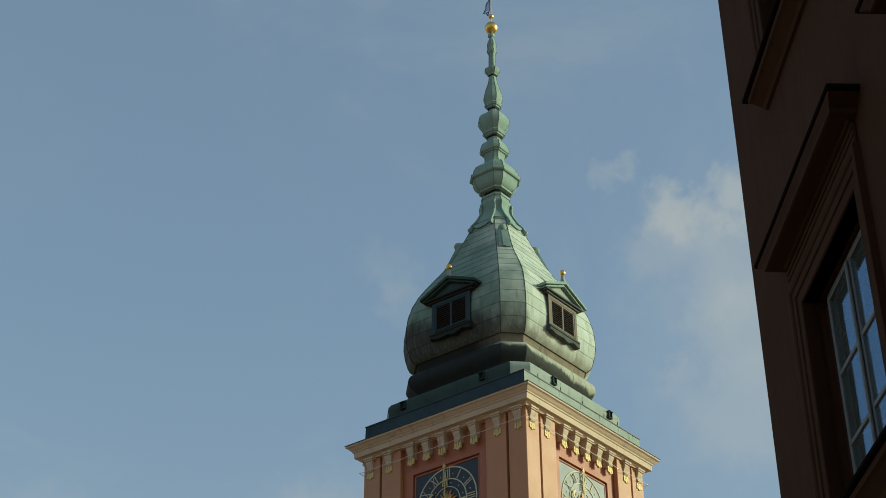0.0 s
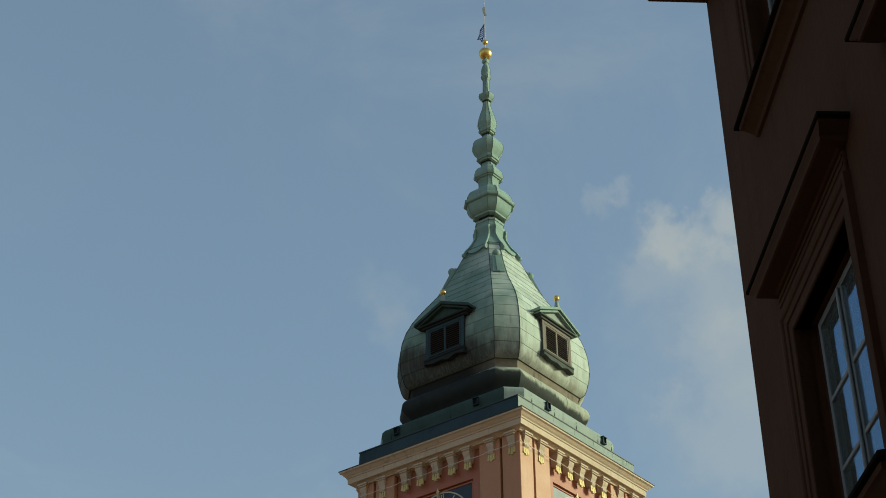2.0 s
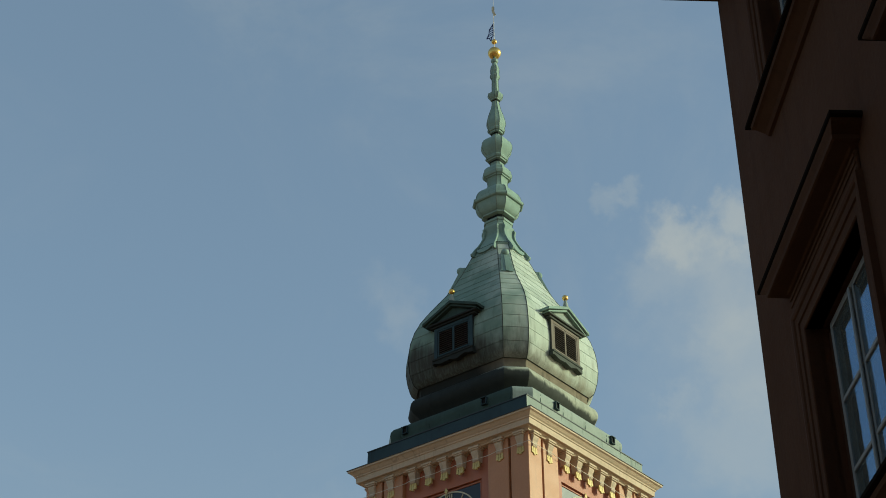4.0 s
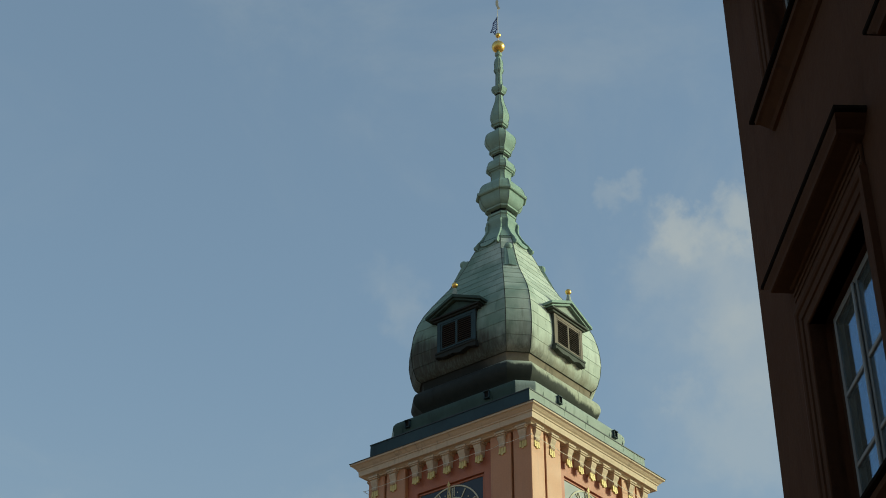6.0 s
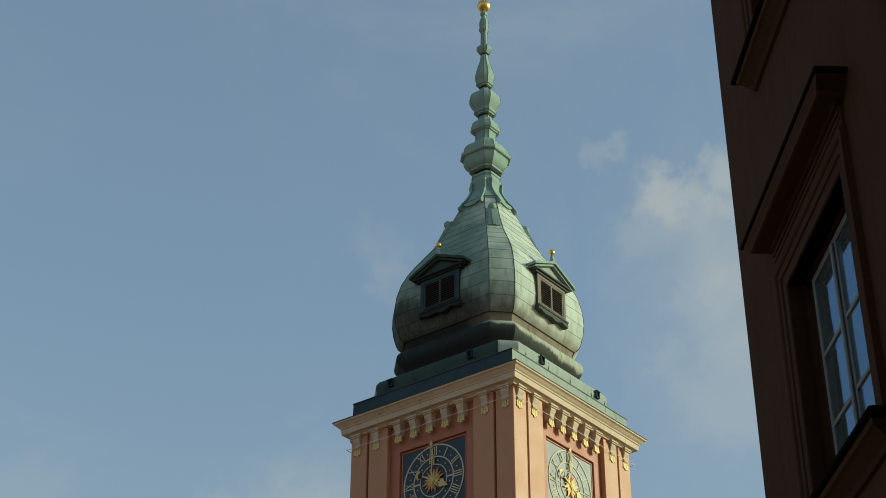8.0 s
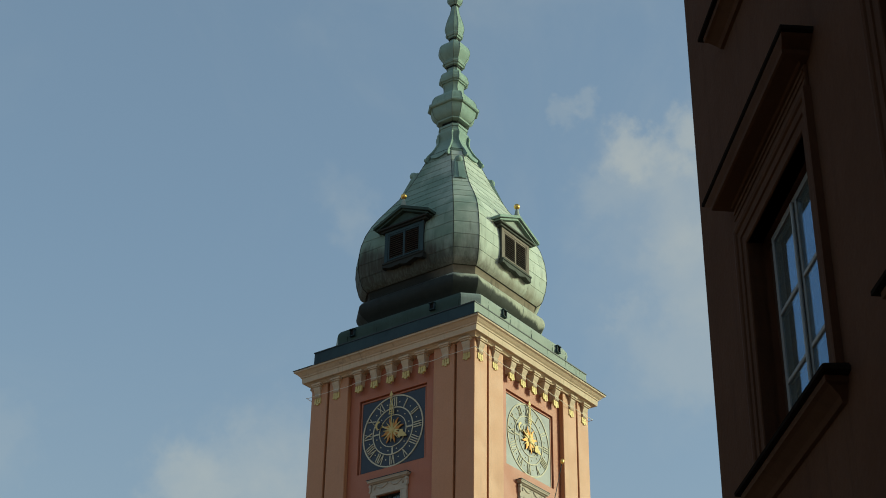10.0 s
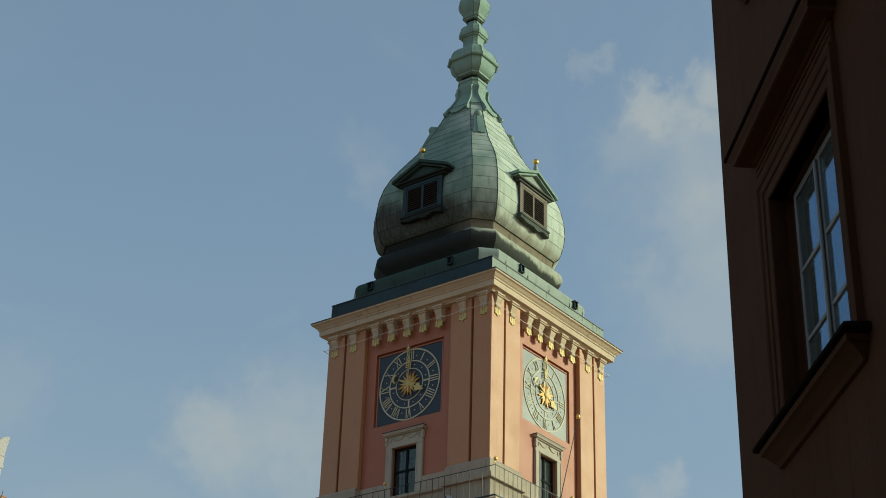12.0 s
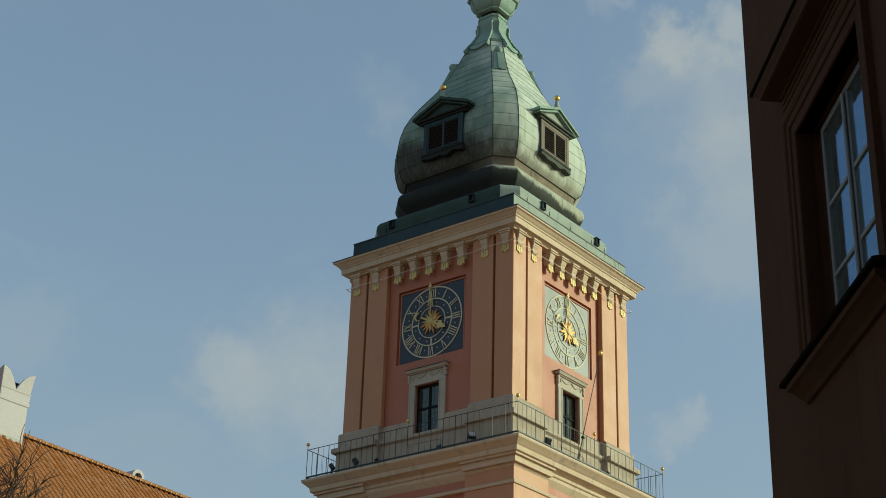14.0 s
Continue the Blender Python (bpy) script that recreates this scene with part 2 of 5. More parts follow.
M_HOOD_TOP = material("hood_flashing", (0.009, 0.007, 0.006), (0.013, 0.010, 0.008), 0.9, bump=0.1, specular=0.0)
M_WINDOW = material("grey_window_paint", (0.15, 0.155, 0.16), (0.12, 0.126, 0.13), 0.5, bump=0.08)
M_ROOM = material("dark_room", (0.22, 0.2, 0.18), (0.18, 0.165, 0.15), 0.95, bump=0)
M_TILE = material("clay_tile", (0.345, 0.145, 0.058), (0.285, 0.118, 0.047), 0.9, specular=0.12, grain=20, patch=2.5, per_object=0.10, bump=0.2)
M_TILE_FIELD = material("clay_tile_field", (0.345, 0.145, 0.058), (0.285, 0.118, 0.047), 0.9, specular=0.12, grain=20, patch=2.5, bump=0.2)
M_WHITE = material("whitewashed_plaster", (0.445, 0.415, 0.43), (0.40, 0.372, 0.385), 0.85, streaks=0.2, streak_colour=(0.5, 0.47, 0.42))
M_MORTAR = material("pale_mortar", (0.46, 0.34, 0.23), (0.40, 0.29, 0.19), 0.9)
M_CURTAIN = material("grey_blind", (0.10, 0.115, 0.10), (0.075, 0.088, 0.078), 0.9, bump=0)
M_BARK = material("dark_bark", (0.04, 0.022, 0.015), (0.055, 0.03, 0.02), 0.9, bump=0.3)
# tinted warm to bounce light up onto the tower; the ground stays unseen
M_GROUND = material("warm_paving", (0.36, 0.228, 0.148), (0.30, 0.19, 0.124), 0.85, grain=9, patch=0.4, bump=0.4)
M_STREET = material("ochre_render", (0.5, 0.40, 0.29), (0.44, 0.35, 0.25), 0.9, streaks=0.3, streak_colour=(0.16, 0.11, 0.07))
M_CABLE = material("pale_cable", (0.62, 0.56, 0.47), (0.55, 0.5, 0.42), 0.6, bump=0)


def glass_material(name, tint, rough, gain, sheen=(0.62, 0.8, 1.0)):
    m = bpy.data.materials.new(name)
    m.use_nodes = True
    N = Nodes(m.node_tree)
    out = N.add("ShaderNodeOutputMaterial")
    gloss, clear = N.add("ShaderNodeBsdfGlossy"), N.add("ShaderNodeBsdfTransparent")
    gloss.inputs["Roughness"].default_value = rough
    gloss.inputs["Color"].default_value = (*sheen, 1)
    clear.inputs["Color"].default_value = (*tint, 1)
    facing = N.add("ShaderNodeLayerWeight")
    facing.inputs["Blend"].default_value = 0.5
    schlick = N.math("MULTIPLY_ADD", N.math("POWER", facing.outputs["Facing"], 5.0), 0.96, 0.04)
    wave = N.add("ShaderNodeBump")
    wave.inputs["Strength"].default_value, wave.inputs["Distance"].default_value = 0.06, 0.02
    N.link(N.noise(N.add("ShaderNodeNewGeometry").outputs["Position"], 2.2, 2.0), wave.inputs["Height"])
    N.link(wave.outputs[0], gloss.inputs["Normal"])
    mixer = N.add("ShaderNodeMixShader")
    N.link(N.math("MULTIPLY", schlick, gain, clamp=True), mixer.inputs[0])
    N.link(clear.outputs[0], mixer.inputs[1])
    N.link(gloss.outputs[0], mixer.inputs[2])
    # thin even diffuse layer mixed over the glass
    veil, overlay = N.add("ShaderNodeBsdfDiffuse"), N.add("ShaderNodeMixShader")
    veil.inputs["Color"].default_value = (0.5, 0.52, 0.48, 1)
    N.put(overlay, 0, 0.06)
    N.link(mixer.outputs[0], overlay.inputs[1])
    N.link(veil.outputs[0], overlay.inputs[2])
    N.link(overlay.outputs[0], out.inputs[0])
    return m


M_GLASS = glass_material("window_glass", (0.8, 0.85, 0.85), 0.01, 1.35, (0.43, 0.67, 1.0))
M_LEADED = glass_material("leaded_glass", (0.3, 0.32, 0.3), 0.04, 1.7, (0.75, 0.88, 0.85))


# ---- mesh helpers ----
def empty(name, m=None):
    ob = new(name)
    ob.empty_display_size = 0.2
    if m is not None:
        ob.matrix_world = m
    return ob


def finish(bm):
    bmesh.ops.recalc_face_normals(bm, faces=bm.faces)
    return bm


def part(name, bm, mat, parent=None, label=""):
    """Links a bmesh as one mesh object, under a thing or a part."""
    finish(bm)
    me = bpy.data.meshes.new(name)
    bm.to_mesh(me)
    bm.free()
    me.materials.append(mat)
    ob = new(name, me)
    ob.parent = parent
    return tagged(ob, label)


def share(name, me, parent, m):
    ob = new(name, me)
    ob.parent = parent
    ob.matrix_local = m
    return ob


def mesh_of(name, bm, mat):
    finish(bm)
    me = bpy.data.meshes.new(name)
    bm.to_mesh(me)
    bm.free()
    me.materials.append(mat)
    return me


def box(bm, x0, x1, y0, y1, z0, z1, bevel=0.0, m=None):
    v = [bm.verts.new((x, y, z)) for x in (x0, x1) for y in (y0, y1) for z in (z0, z1)]
    fs = [bm.faces.new([v[i] for i in f]) for f in ((0, 1, 3, 2), (4, 6, 7, 5), (0, 4, 5, 1), (2, 3, 7, 6), (0, 2, 6, 4), (1, 5, 7, 3))]
    vs = v
    if bevel:
        es = {e for f in fs for e in f.edges}
        r = bmesh.ops.bevel(bm, geom=list(es), offset=bevel, segments=1, affect="EDGES", clamp_overlap=True)
        vs = list({q for f in r["faces"] for q in f.verts} | {q for q in v if q.is_valid})
    if m is not None:
        bmesh.ops.transform(bm, matrix=m, verts=vs)
    return bm


def boxes(*rows, bevel=0.0):
    bm = bmesh.new()
    for r in rows:
        box(bm, *r, bevel=bevel)
    return bm


def tube(points, radius, n=6, radius_end=None, bm=None):
    bm = bm or bmesh.new()
    pts = [Vector(p) for p in points]
    rings = []
    for i, p in enumerate(pts):
        d = (pts[min(i + 1, len(pts) - 1)] - pts[max(i - 1, 0)]).normalized()
        a = d.orthogonal().normalized()
        b = d.cross(a)
        r = radius if radius_end is None else radius + (radius_end - radius) * i / (len(pts) - 1)
        rings.append([bm.verts.new(p + r * (math.cos(q) * a + math.sin(q) * b)) for q in (2 * math.pi * k / n for k in range(n))])
    for ra, rb in zip(rings, rings[1:]):
        ring_off = min(range(n), key=lambda k: sum((rb[(j + k) % n].co - ra[j].co).length for j in range(n)))
        for k in range(n):
            f = bm.faces.new((ra[k], ra[(k + 1) % n], rb[(k + 1 + ring_off) % n], rb[(k + ring_off) % n]))
            f.smooth = True
    bm.faces.new(rings[0]), bm.faces.new(rings[-1][::-1])
    return bm


def ball(centre, r, seg=16, squash=1.0):
    bm = bmesh.new()
    bmesh.ops.create_uvsphere(bm, u_segments=seg, v_segments=seg // 2 + 2, radius=r, matrix=Matrix.Translation(centre) @ Matrix.Diagonal((1, 1, squash, 1)))
    for f in bm.faces:
        f.smooth = True
    return bm


def sweep(profile, chamfer=0.0, close=True):
    """A profile of (half width, height) carried round a square, its corners cut off by chamfer."""
    bm = bmesh.new()
    rings = []
    for row in profile:
        s, z = row[0], row[1]
        t = row[2] if len(row) > 2 else chamfer
        pts = []
        for k in range(4):
            ca, sa = (1, 0, -1, 0)[k], (0, 1, 0, -1)[k]
            for px, py in (((s, -(s - t)), (s, s - t)) if t else ((s, s),)):
                pts.append((px * ca - py * sa, px * sa + py * ca, z))
        rings.append([bm.verts.new(p) for p in pts])
    n = len(rings[0])
    for ra, rb in zip(rings, rings[1:]):
        for k in range(n):
            bm.faces.new((ra[k], ra[(k + 1) % n], rb[(k + 1) % n], rb[k]))
    if close:
        bm.faces.new(rings[0]), bm.faces.new(rings[-1])
    return bm


def smooth_loft(bm, angle=0.6):
    """Smooth shading with sharp edges where faces turn by more than angle."""
    bmesh.ops.recalc_face_normals(bm, faces=bm.faces)
    for f in bm.faces:
        f.smooth = True
    for e in bm.edges:
        if len(e.link_faces) == 2 and e.calc_face_angle(0) > angle:
            e.smooth = False
    return bm


def slab(outline, y0, y1, bm=None):
    """A flat outline in x and z given thickness from y0 to y1."""
    bm = bm or bmesh.new()
    a = [bm.verts.new((x, y0, z)) for x, z in outline]
    b = [bm.verts.new((x, y1, z)) for x, z in outline]
    bm.faces.new(a), bm.faces.new(b[::-1])
    for i in range(len(a)):
        j = (i + 1) % len(a)
        bm.faces.new((a[i], a[j], b[j], b[i]))
    return bm


def turned(k):
    """The k-th side of the tower: side 0 looks to -y, side 1 to +x."""
    return Matrix.Rotation(math.pi / 2 * k, 4, "Z")


def put_sides(name, maker, mat, parent, sides=(0, 1, 2, 3), label=""):
    """The same part on each side of the tower, sharing one mesh."""
    me = mesh_of(name, maker(), mat)
    obs = []
    for k in sides:
        ob = share(name, me, parent, turned(k))
        obs.append(tagged(ob, label))
    return obs


# ---- ground ----
bm = bmesh.new()
bmesh.ops.create_grid(bm, x_segments=24, y_segments=24, size=1500)
tagged(part("ground", bm, M_GROUND), "unseen warm-brown paved square and street reaching the horizon", "ground", kind="structure")

# ---- the clock tower ----
tower = tagged(empty("clock_tower"), "terracotta and cream clock tower with a green copper onion helm", "tower")
A = 4.475            # half width of the clock storey
R = 4.24             # recessed panel plane
NICHE = 4.10         # back of the square niche behind each dial
CLOCK_Z = 28.255

C = R - 0.36         # inner face of the wall round the window openings
part("core_wall", boxes((-C, C, -C, C, 21.8, 31.42)), M_PANEL, tower)


def pierced_wall(xs, zs, openings, y0, y1):
    """One upright slab between two depths, with square openings given by their middles."""
    bm = bmesh.new()
    face = [[[bm.verts.new((x, y, z)) for z in zs] for x in xs] for y in (y0, y1)]

    def solid(i, j):
        if not (0 <= i < len(xs) - 1 and 0 <= j < len(zs) - 1):
            return False
        x, z = (xs[i] + xs[i + 1]) / 2, (zs[j] + zs[j + 1]) / 2
        return not any(abs(x) < w and low < z < high for w, low, high in openings)
    for i in range(len(xs) - 1):
        for j in range(len(zs) - 1):
            if solid(i, j):
                cell = ((i, j), (i + 1, j), (i + 1, j + 1), (i, j + 1))
                for f in face:
                    bm.faces.new([f[p][q] for p, q in cell])
                for (p, q), (p2, q2), near in zip(cell, cell[1:] + cell[:1], ((i, j - 1), (i + 1, j), (i, j + 1), (i - 1, j))):
                    if not solid(*near):
                        bm.faces.new((face[0][p][q], face[0][p2][q2], face[1][p2][q2], face[1][p][q]))
    bmesh.ops.delete(bm, geom=[v for v in bm.verts if not v.link_faces], context="VERTS")
    bmesh.ops.recalc_face_normals(bm, faces=bm.faces)
    return bm


NICHE_LOW, NICHE_HIGH, NICHE_HALF = CLOCK_Z - 1.66, CLOCK_Z + 1.76, 1.83
for k in range(4):
    e = R if k % 2 == 0 else C - 0.001
    bm = pierced_wall((-e, -NICHE_HALF, -0.68, 0.68, NICHE_HALF, e), (21.8, 23.28, 25.42, NICHE_LOW, NICHE_HIGH, 31.29), ((0.68, 23.28, 25.42), (NICHE_HALF, NICHE_LOW, NICHE_HIGH)), -R, -NICHE)
    bmesh.ops.transform(bm, matrix=turned(k), verts=bm.verts)
    part("panel_wall", bm, M_PANEL, tower, "brick-red stucco wall")
    bm = pierced_wall((-e, -0.68, 0.68, e), (21.8, 23.28, 25.42, 31.29), ((0.68, 23.28, 25.42),), -NICHE + 0.001, -C - 0.001)
    bmesh.ops.transform(bm, matrix=turned(k), verts=bm.verts)
    part("niche_back", bm, M_PANEL, tower)
for sx in (-1, 1):
    for sy in (-1, 1):
        x0, x1 = sorted((sx * 3.55, sx * A))
        y0, y1 = sorted((sy * 3.55, sy * A))
        part("corner_pilaster", boxes((x0, x1, y0, y1, 23.8, 31.31), bevel=0.02), M_PILASTER, tower, "salmon stucco corner strip")
for sx in (-1, 1):
    x0, x1 = sorted((sx * 2.35, sx * 3.43))
    put_sides("pilaster", lambda: boxes((x0, x1, -A, -R - 0.002, 23.8, 31.31), bevel=0.02), M_PILASTER, tower, label="salmon stucco pilaster strip")

# plinth over the gallery
part("plinth", sweep([(4.40, 21.82), (4.40, 23.0), (4.52, 23.08), (4.52, 23.2), (4.36, 23.26), (R + 0.01, 23.3)], close=False), M_PLINTH, tower, "pale stone plinth")


def plinth_break(x0, x1):
    bm = slab([(x0, 21.82), (x1, 21.82), (x1, 23.02), (x0, 23.02)], -4.64, -4.38)
    slab([(x0 - 0.0, 23.024), (x1 + 0.0, 23.024), (x1, 23.24), (x0, 23.24)], -4.80, -4.38, bm)
    slab([(x0, 23.244), (x1, 23.244), (x1, 23.84), (x0, 23.84)], -4.60, -4.30, bm)
    v = [bm.verts.new(p) for p in ((x0, -4.60, 23.843), (x1, -4.60, 23.843), (x1, -A, 23.97), (x0, -A, 23.97), (x0, -4.3, 23.97), (x1, -4.3, 23.97))]
    bm.faces.new(v[:4]), bm.faces.new((v[3], v[2], v[5], v[4]))
    return bm


for x0, x1 in ((-2.35, -0.96), (0.96, 2.35)):
    put_sides("plinth_panel", lambda: boxes((x0, x1, -4.345, -R - 0.001, 23.262, 23.88), bevel=0.015), M_PLINTH, tower)
put_sides("sunk_panel", lambda: boxes((-0.86, 0.86, -4.425, -4.402, 22.78, 22.84), (-0.86, 0.86, -4.425, -4.402, 22.2, 22.26), (-0.86, -0.80, -4.425, -4.402, 22.262, 22.778), (0.80, 0.86, -4.425, -4.402, 22.262, 22.778)), M_PLINTH, tower)
put_sides("plinth_block", lambda: plinth_break(2.35, 4.38), M_PLINTH, tower)
put_sides("plinth_block", lambda: plinth_break(-4.38, -2.35), M_PLINTH, tower)
for k in range(4):
    bm = boxes((4.38, 4.64, -4.64, -4.38, 21.82, 23.02), (4.38, 4.80, -4.80, -4.38, 23.024, 23.24), (4.383, 4.60, -4.60, -4.383, 23.244, 23.90), bevel=0.015)
    bmesh.ops.transform(bm, matrix=turned(k), verts=bm.verts)
    part("plinth_corner", bm, M_PLINTH, tower)

# frieze, cornice and the metal over it
part("cornice", sweep([(R, 31.30), (4.55, 31.32), (4.56, 31.37), (4.63, 31.42), (4.66, 31.45), (4.80, 31.46), (4.82, 31.70), (4.86, 31.72),
                       (4.87, 31.77), (4.93, 31.82), (5.01, 31.91), (5.09, 31.95), (5.09, 32.03), (4.4, 32.06)], close=False), M_STONE, tower, "cream moulded stone cornice")
part("cornice_flashing", sweep([(5.085, 32.032), (5.125, 32.03), (5.125, 32.055), (4.5, 32.30)], close=False), M_LEAD, tower, "dark metal drip edge")
def run(profile, k, chamfer=0.0):
    """One side of a sweep round the tower, mitred at its ends."""
    bm = bmesh.new()
    turn = turned(k)
    rows = [[bm.verts.new(turn @ Vector((u * (p[0] - chamfer), -p[0], p[1]))) for u in (-1, 1)] for p in profile]
    for (a0, a1), (b0, b1) in zip(rows, rows[1:]):
        bm.faces.new((a0, a1, b1, b0))
    return bm


# pale patina towards the sun; tarnish with painted shade on the other sides
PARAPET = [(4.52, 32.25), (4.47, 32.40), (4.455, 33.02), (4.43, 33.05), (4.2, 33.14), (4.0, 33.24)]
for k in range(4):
    part("parapet_cladding", run(PARAPET, k), M_PALE if k == 1 else M_BAND, tower, "green copper band over the cornice" if k == 1 else "tarnished blue-black copper band with shade in its tone")
part("parapet_trim", sweep([(4.44, 33.0), (4.485, 33.005), (4.485, 33.05), (4.43, 33.07)], close=False), M_LEAD, tower)
for x in (-3.4, -1.9, -0.3, 1.2, 2.7, 3.9):
    put_sides("parapet_seam", lambda: boxes((x - 0.009, x + 0.009, -4.462, -4.44, 32.44, 33.0)), M_BAND, tower, (0, 2, 3))
    put_sides("parapet_seam", lambda: boxes((x - 0.009, x + 0.009, -4.462, -4.44, 32.44, 33.0)), M_CURB, tower, (1,))
for x in (-2.9, -1.2, 0.5, 2.2, 3.3):
    put_sides("roll_seam", lambda: boxes((x - 0.012, x + 0.012, -4.085, -4.05, 33.2, 33.78)), M_CURB, tower)
# black strip that parts the roll from the band below it
part("roll_foot_line", sweep([(4.065, 33.2), (4.085, 33.2), (4.085, 33.3), (4.065, 33.3)], chamfer=0.625, close=False), M_BLACK, tower)
CURB = [(4.06, 33.18), (4.06, 33.5), (4.09, 33.66), (4.07, 33.84), (3.98, 33.99), (3.85, 34.05), (3.0, 34.12)]
# pale on sun side and cut corners; dark elsewhere, with shade painted in
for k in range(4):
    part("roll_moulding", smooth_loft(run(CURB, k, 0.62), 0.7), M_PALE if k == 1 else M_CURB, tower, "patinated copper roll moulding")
    bm = bmesh.new()
    turn = turned(k)
    rows = [[bm.verts.new(turn @ Vector(p)) for p in ((h - 0.62, -h, z), (h, -(h - 0.62), z))] for h, z in CURB]
    for (a0, a1), (b0, b1) in zip(rows, rows[1:]):
        bm.faces.new((a0, a1, b1, b0))
    part("corner_moulding", smooth_loft(bm, 0.7), M_PALE, tower)
for k, x in ((0, -2.55), (0, 1.95), (1, -1.75), (1, 2.6), (2, -1.9), (2, 2.4)):
    bm = boxes((x - 0.14, x + 0.14, -4.20, -3.9, 33.48, 33.52), (x - 0.14, x - 0.10, -4.19, -3.9, 33.52, 33.80), (x + 0.10, x + 0.14, -4.19, -3.9, 33.52, 33.80),
               (x - 0.16, x + 0.16, -4.23, -3.9, 33.80, 33.84), bevel=0.008)
    bmesh.ops.transform(bm, matrix=turned(k), verts=bm.verts)
    vent = part("roof_vent", bm, M_BAND, tower, "small copper gutter vent")
    bm = boxes((x - 0.099, x + 0.099, -4.13, -4.05, 33.522, 33.798))
    bmesh.ops.transform(bm, matrix=turned(k), verts=bm.verts)
    part("opening", bm, M_LOUVRE_DARK, vent)



# frieze brackets with gilded drops, and the cable strung across them
def bracket_mesh():
    side = [(-4.19, 31.20), (-4.60, 31.20), (-4.62, 31.12), (-4.585, 31.02), (-4.545, 30.94), (-4.53, 30.86), (-4.55, 30.78), (-4.55, 30.72), (-4.515, 30.68), (-4.19, 30.66)]
    bm = bmesh.new()
    a = [bm.verts.new((-0.19 + 0.10 * (31.2 - z), y, z)) for y, z in side]
    b = [bm.verts.new((0.19 - 0.10 * (31.2 - z), y, z)) for y, z in side]
    bm.faces.new(a), bm.faces.new(b[::-1])
    for i in range(len(a)):
        j = (i + 1) % len(a)
        bm.faces.new((a[i], a[j], b[j], b[i]))
    box(bm, -0.24, 0.24, -4.665, -4.19, 31.20, 31.26, bevel=0.012)
    box(bm, -0.28, 0.28, -4.70, -4.19, 31.264, 31.36, bevel=0.016)
    return bm


def drop_mesh():
    bm = bmesh.new()
    for x, low in ((-0.125, 30.40), (0.0, 30.34), (0.125, 30.40)):
        for w0, w1, z0, z1, d in ((0.045, 0.055, 30.58, 30.68, 0.05), (0.046, 0.058, low + 0.06, 30.575, 0.06), (0.066, 0.05, low, low + 0.056, 0.07)):
            slab([(x - w1, z0), (x + w1, z0), (x + w0, z1), (x - w0, z1)], -4.455 - d, -4.43, bm)
    return bm


me_bracket, me_drop = mesh_of("bracket", bracket_mesh(), M_STONE), mesh_of("gilded_drop", drop_mesh(), M_GILT)
for k in range(4):
    for x in (-4.08, -3.0, -1.74, -0.87, 0.0, 0.87, 1.74, 3.0, 4.08):
        b = share("bracket", me_bracket, tower, turned(k) @ Matrix.Translation((x, 0, 0)))
        share("gilded_drop", me_drop, b, Matrix.Identity(4))["label"] = "gilded tassel drop"
for k in range(4):
    pts = []
    xs = (-4.64, -4.08, -3.0, -1.74, -0.87, 0.0, 0.87, 1.74, 3.0, 4.08, 4.64)
    for x0, x1 in zip(xs, xs[1:]):
        for q in range(4):
            u = q / 4
            pts.append((x0 + (x1 - x0) * u, -4.63, 30.78 - 0.16 * (x1 - x0) * u * (1 - u) + 0.02 * math.sin(x0 * 3)))
    pts.append((4.64, -4.63, 30.78))
    bm = tube(pts, 0.013, 5)
    bmesh.ops.transform(bm, matrix=turned(k), verts=bm.verts)
    tagged(part("strung_cable", bm, M_CABLE), "thin pale cable strung across the frieze brackets", "cable", group="frieze cables")


# ---- clocks ----
def ring(bm, r0, r1, y0, y1, n=64, cz=0.0):
    rows = [[bm.verts.new((r * math.cos(q), y, cz + r * math.sin(q))) for q in (2 * math.pi * i / n for i in range(n))] for r, y in ((r0, y0), (r1, y0), (r1, y1), (r0, y1))]
    for a, b in zip(rows, rows[1:] + rows[:1]):
        for i in range(n):
            bm.faces.new((a[i], a[(i + 1) % n], b[(i + 1) % n], b[i]))
    return bm


def bar(bm, p, q, w, y0, y1, w_end=None):
    p, q = Vector((p[0], 0, p[1])), Vector((q[0], 0, q[1]))
    n = (q - p).normalized().cross(Vector((0, 1, 0)))
    we = w if w_end is None else w_end
    pts = [p + n * w / 2, q + n * we / 2, q - n * we / 2, p - n * w / 2]
    return slab([(v.x, v.z) for v in pts], y0, y1, bm)


NUMERALS = ["XII", "I", "II", "III", "IIII", "V", "VI", "VII", "VIII", "IX", "X", "XI"]
WIDTHS = {"I": 0.105, "V": 0.20, "X": 0.22}


def numeral(text):
    """Roman numeral strokes, upright, between two rings, read from outside."""
    bm = bmesh.new()
    total = sum(WIDTHS[c] for c in text)
    x, lo, hi = -total / 2, 1.12, 1.53
    for i, c in enumerate(text):
        w = WIDTHS[c]
        y = -0.030 - 0.0006 * i
        if c == "I":
            bar(bm, (x + w / 2, lo), (x + w / 2, hi), 0.042, y, 0.004)
        elif c == "V":
            bar(bm, (x + 0.025, hi), (x + w / 2, lo), 0.042, y, 0.004)
            bar(bm, (x + w - 0.025, hi), (x + w / 2, lo), 0.022, y - 0.003, 0.004)
        else:
            bar(bm, (x + 0.025, hi), (x + w - 0.025, lo), 0.042, y, 0.004)
            bar(bm, (x + w - 0.025, hi), (x + 0.025, lo), 0.022, y - 0.003, 0.004)
        x += w
    return bm


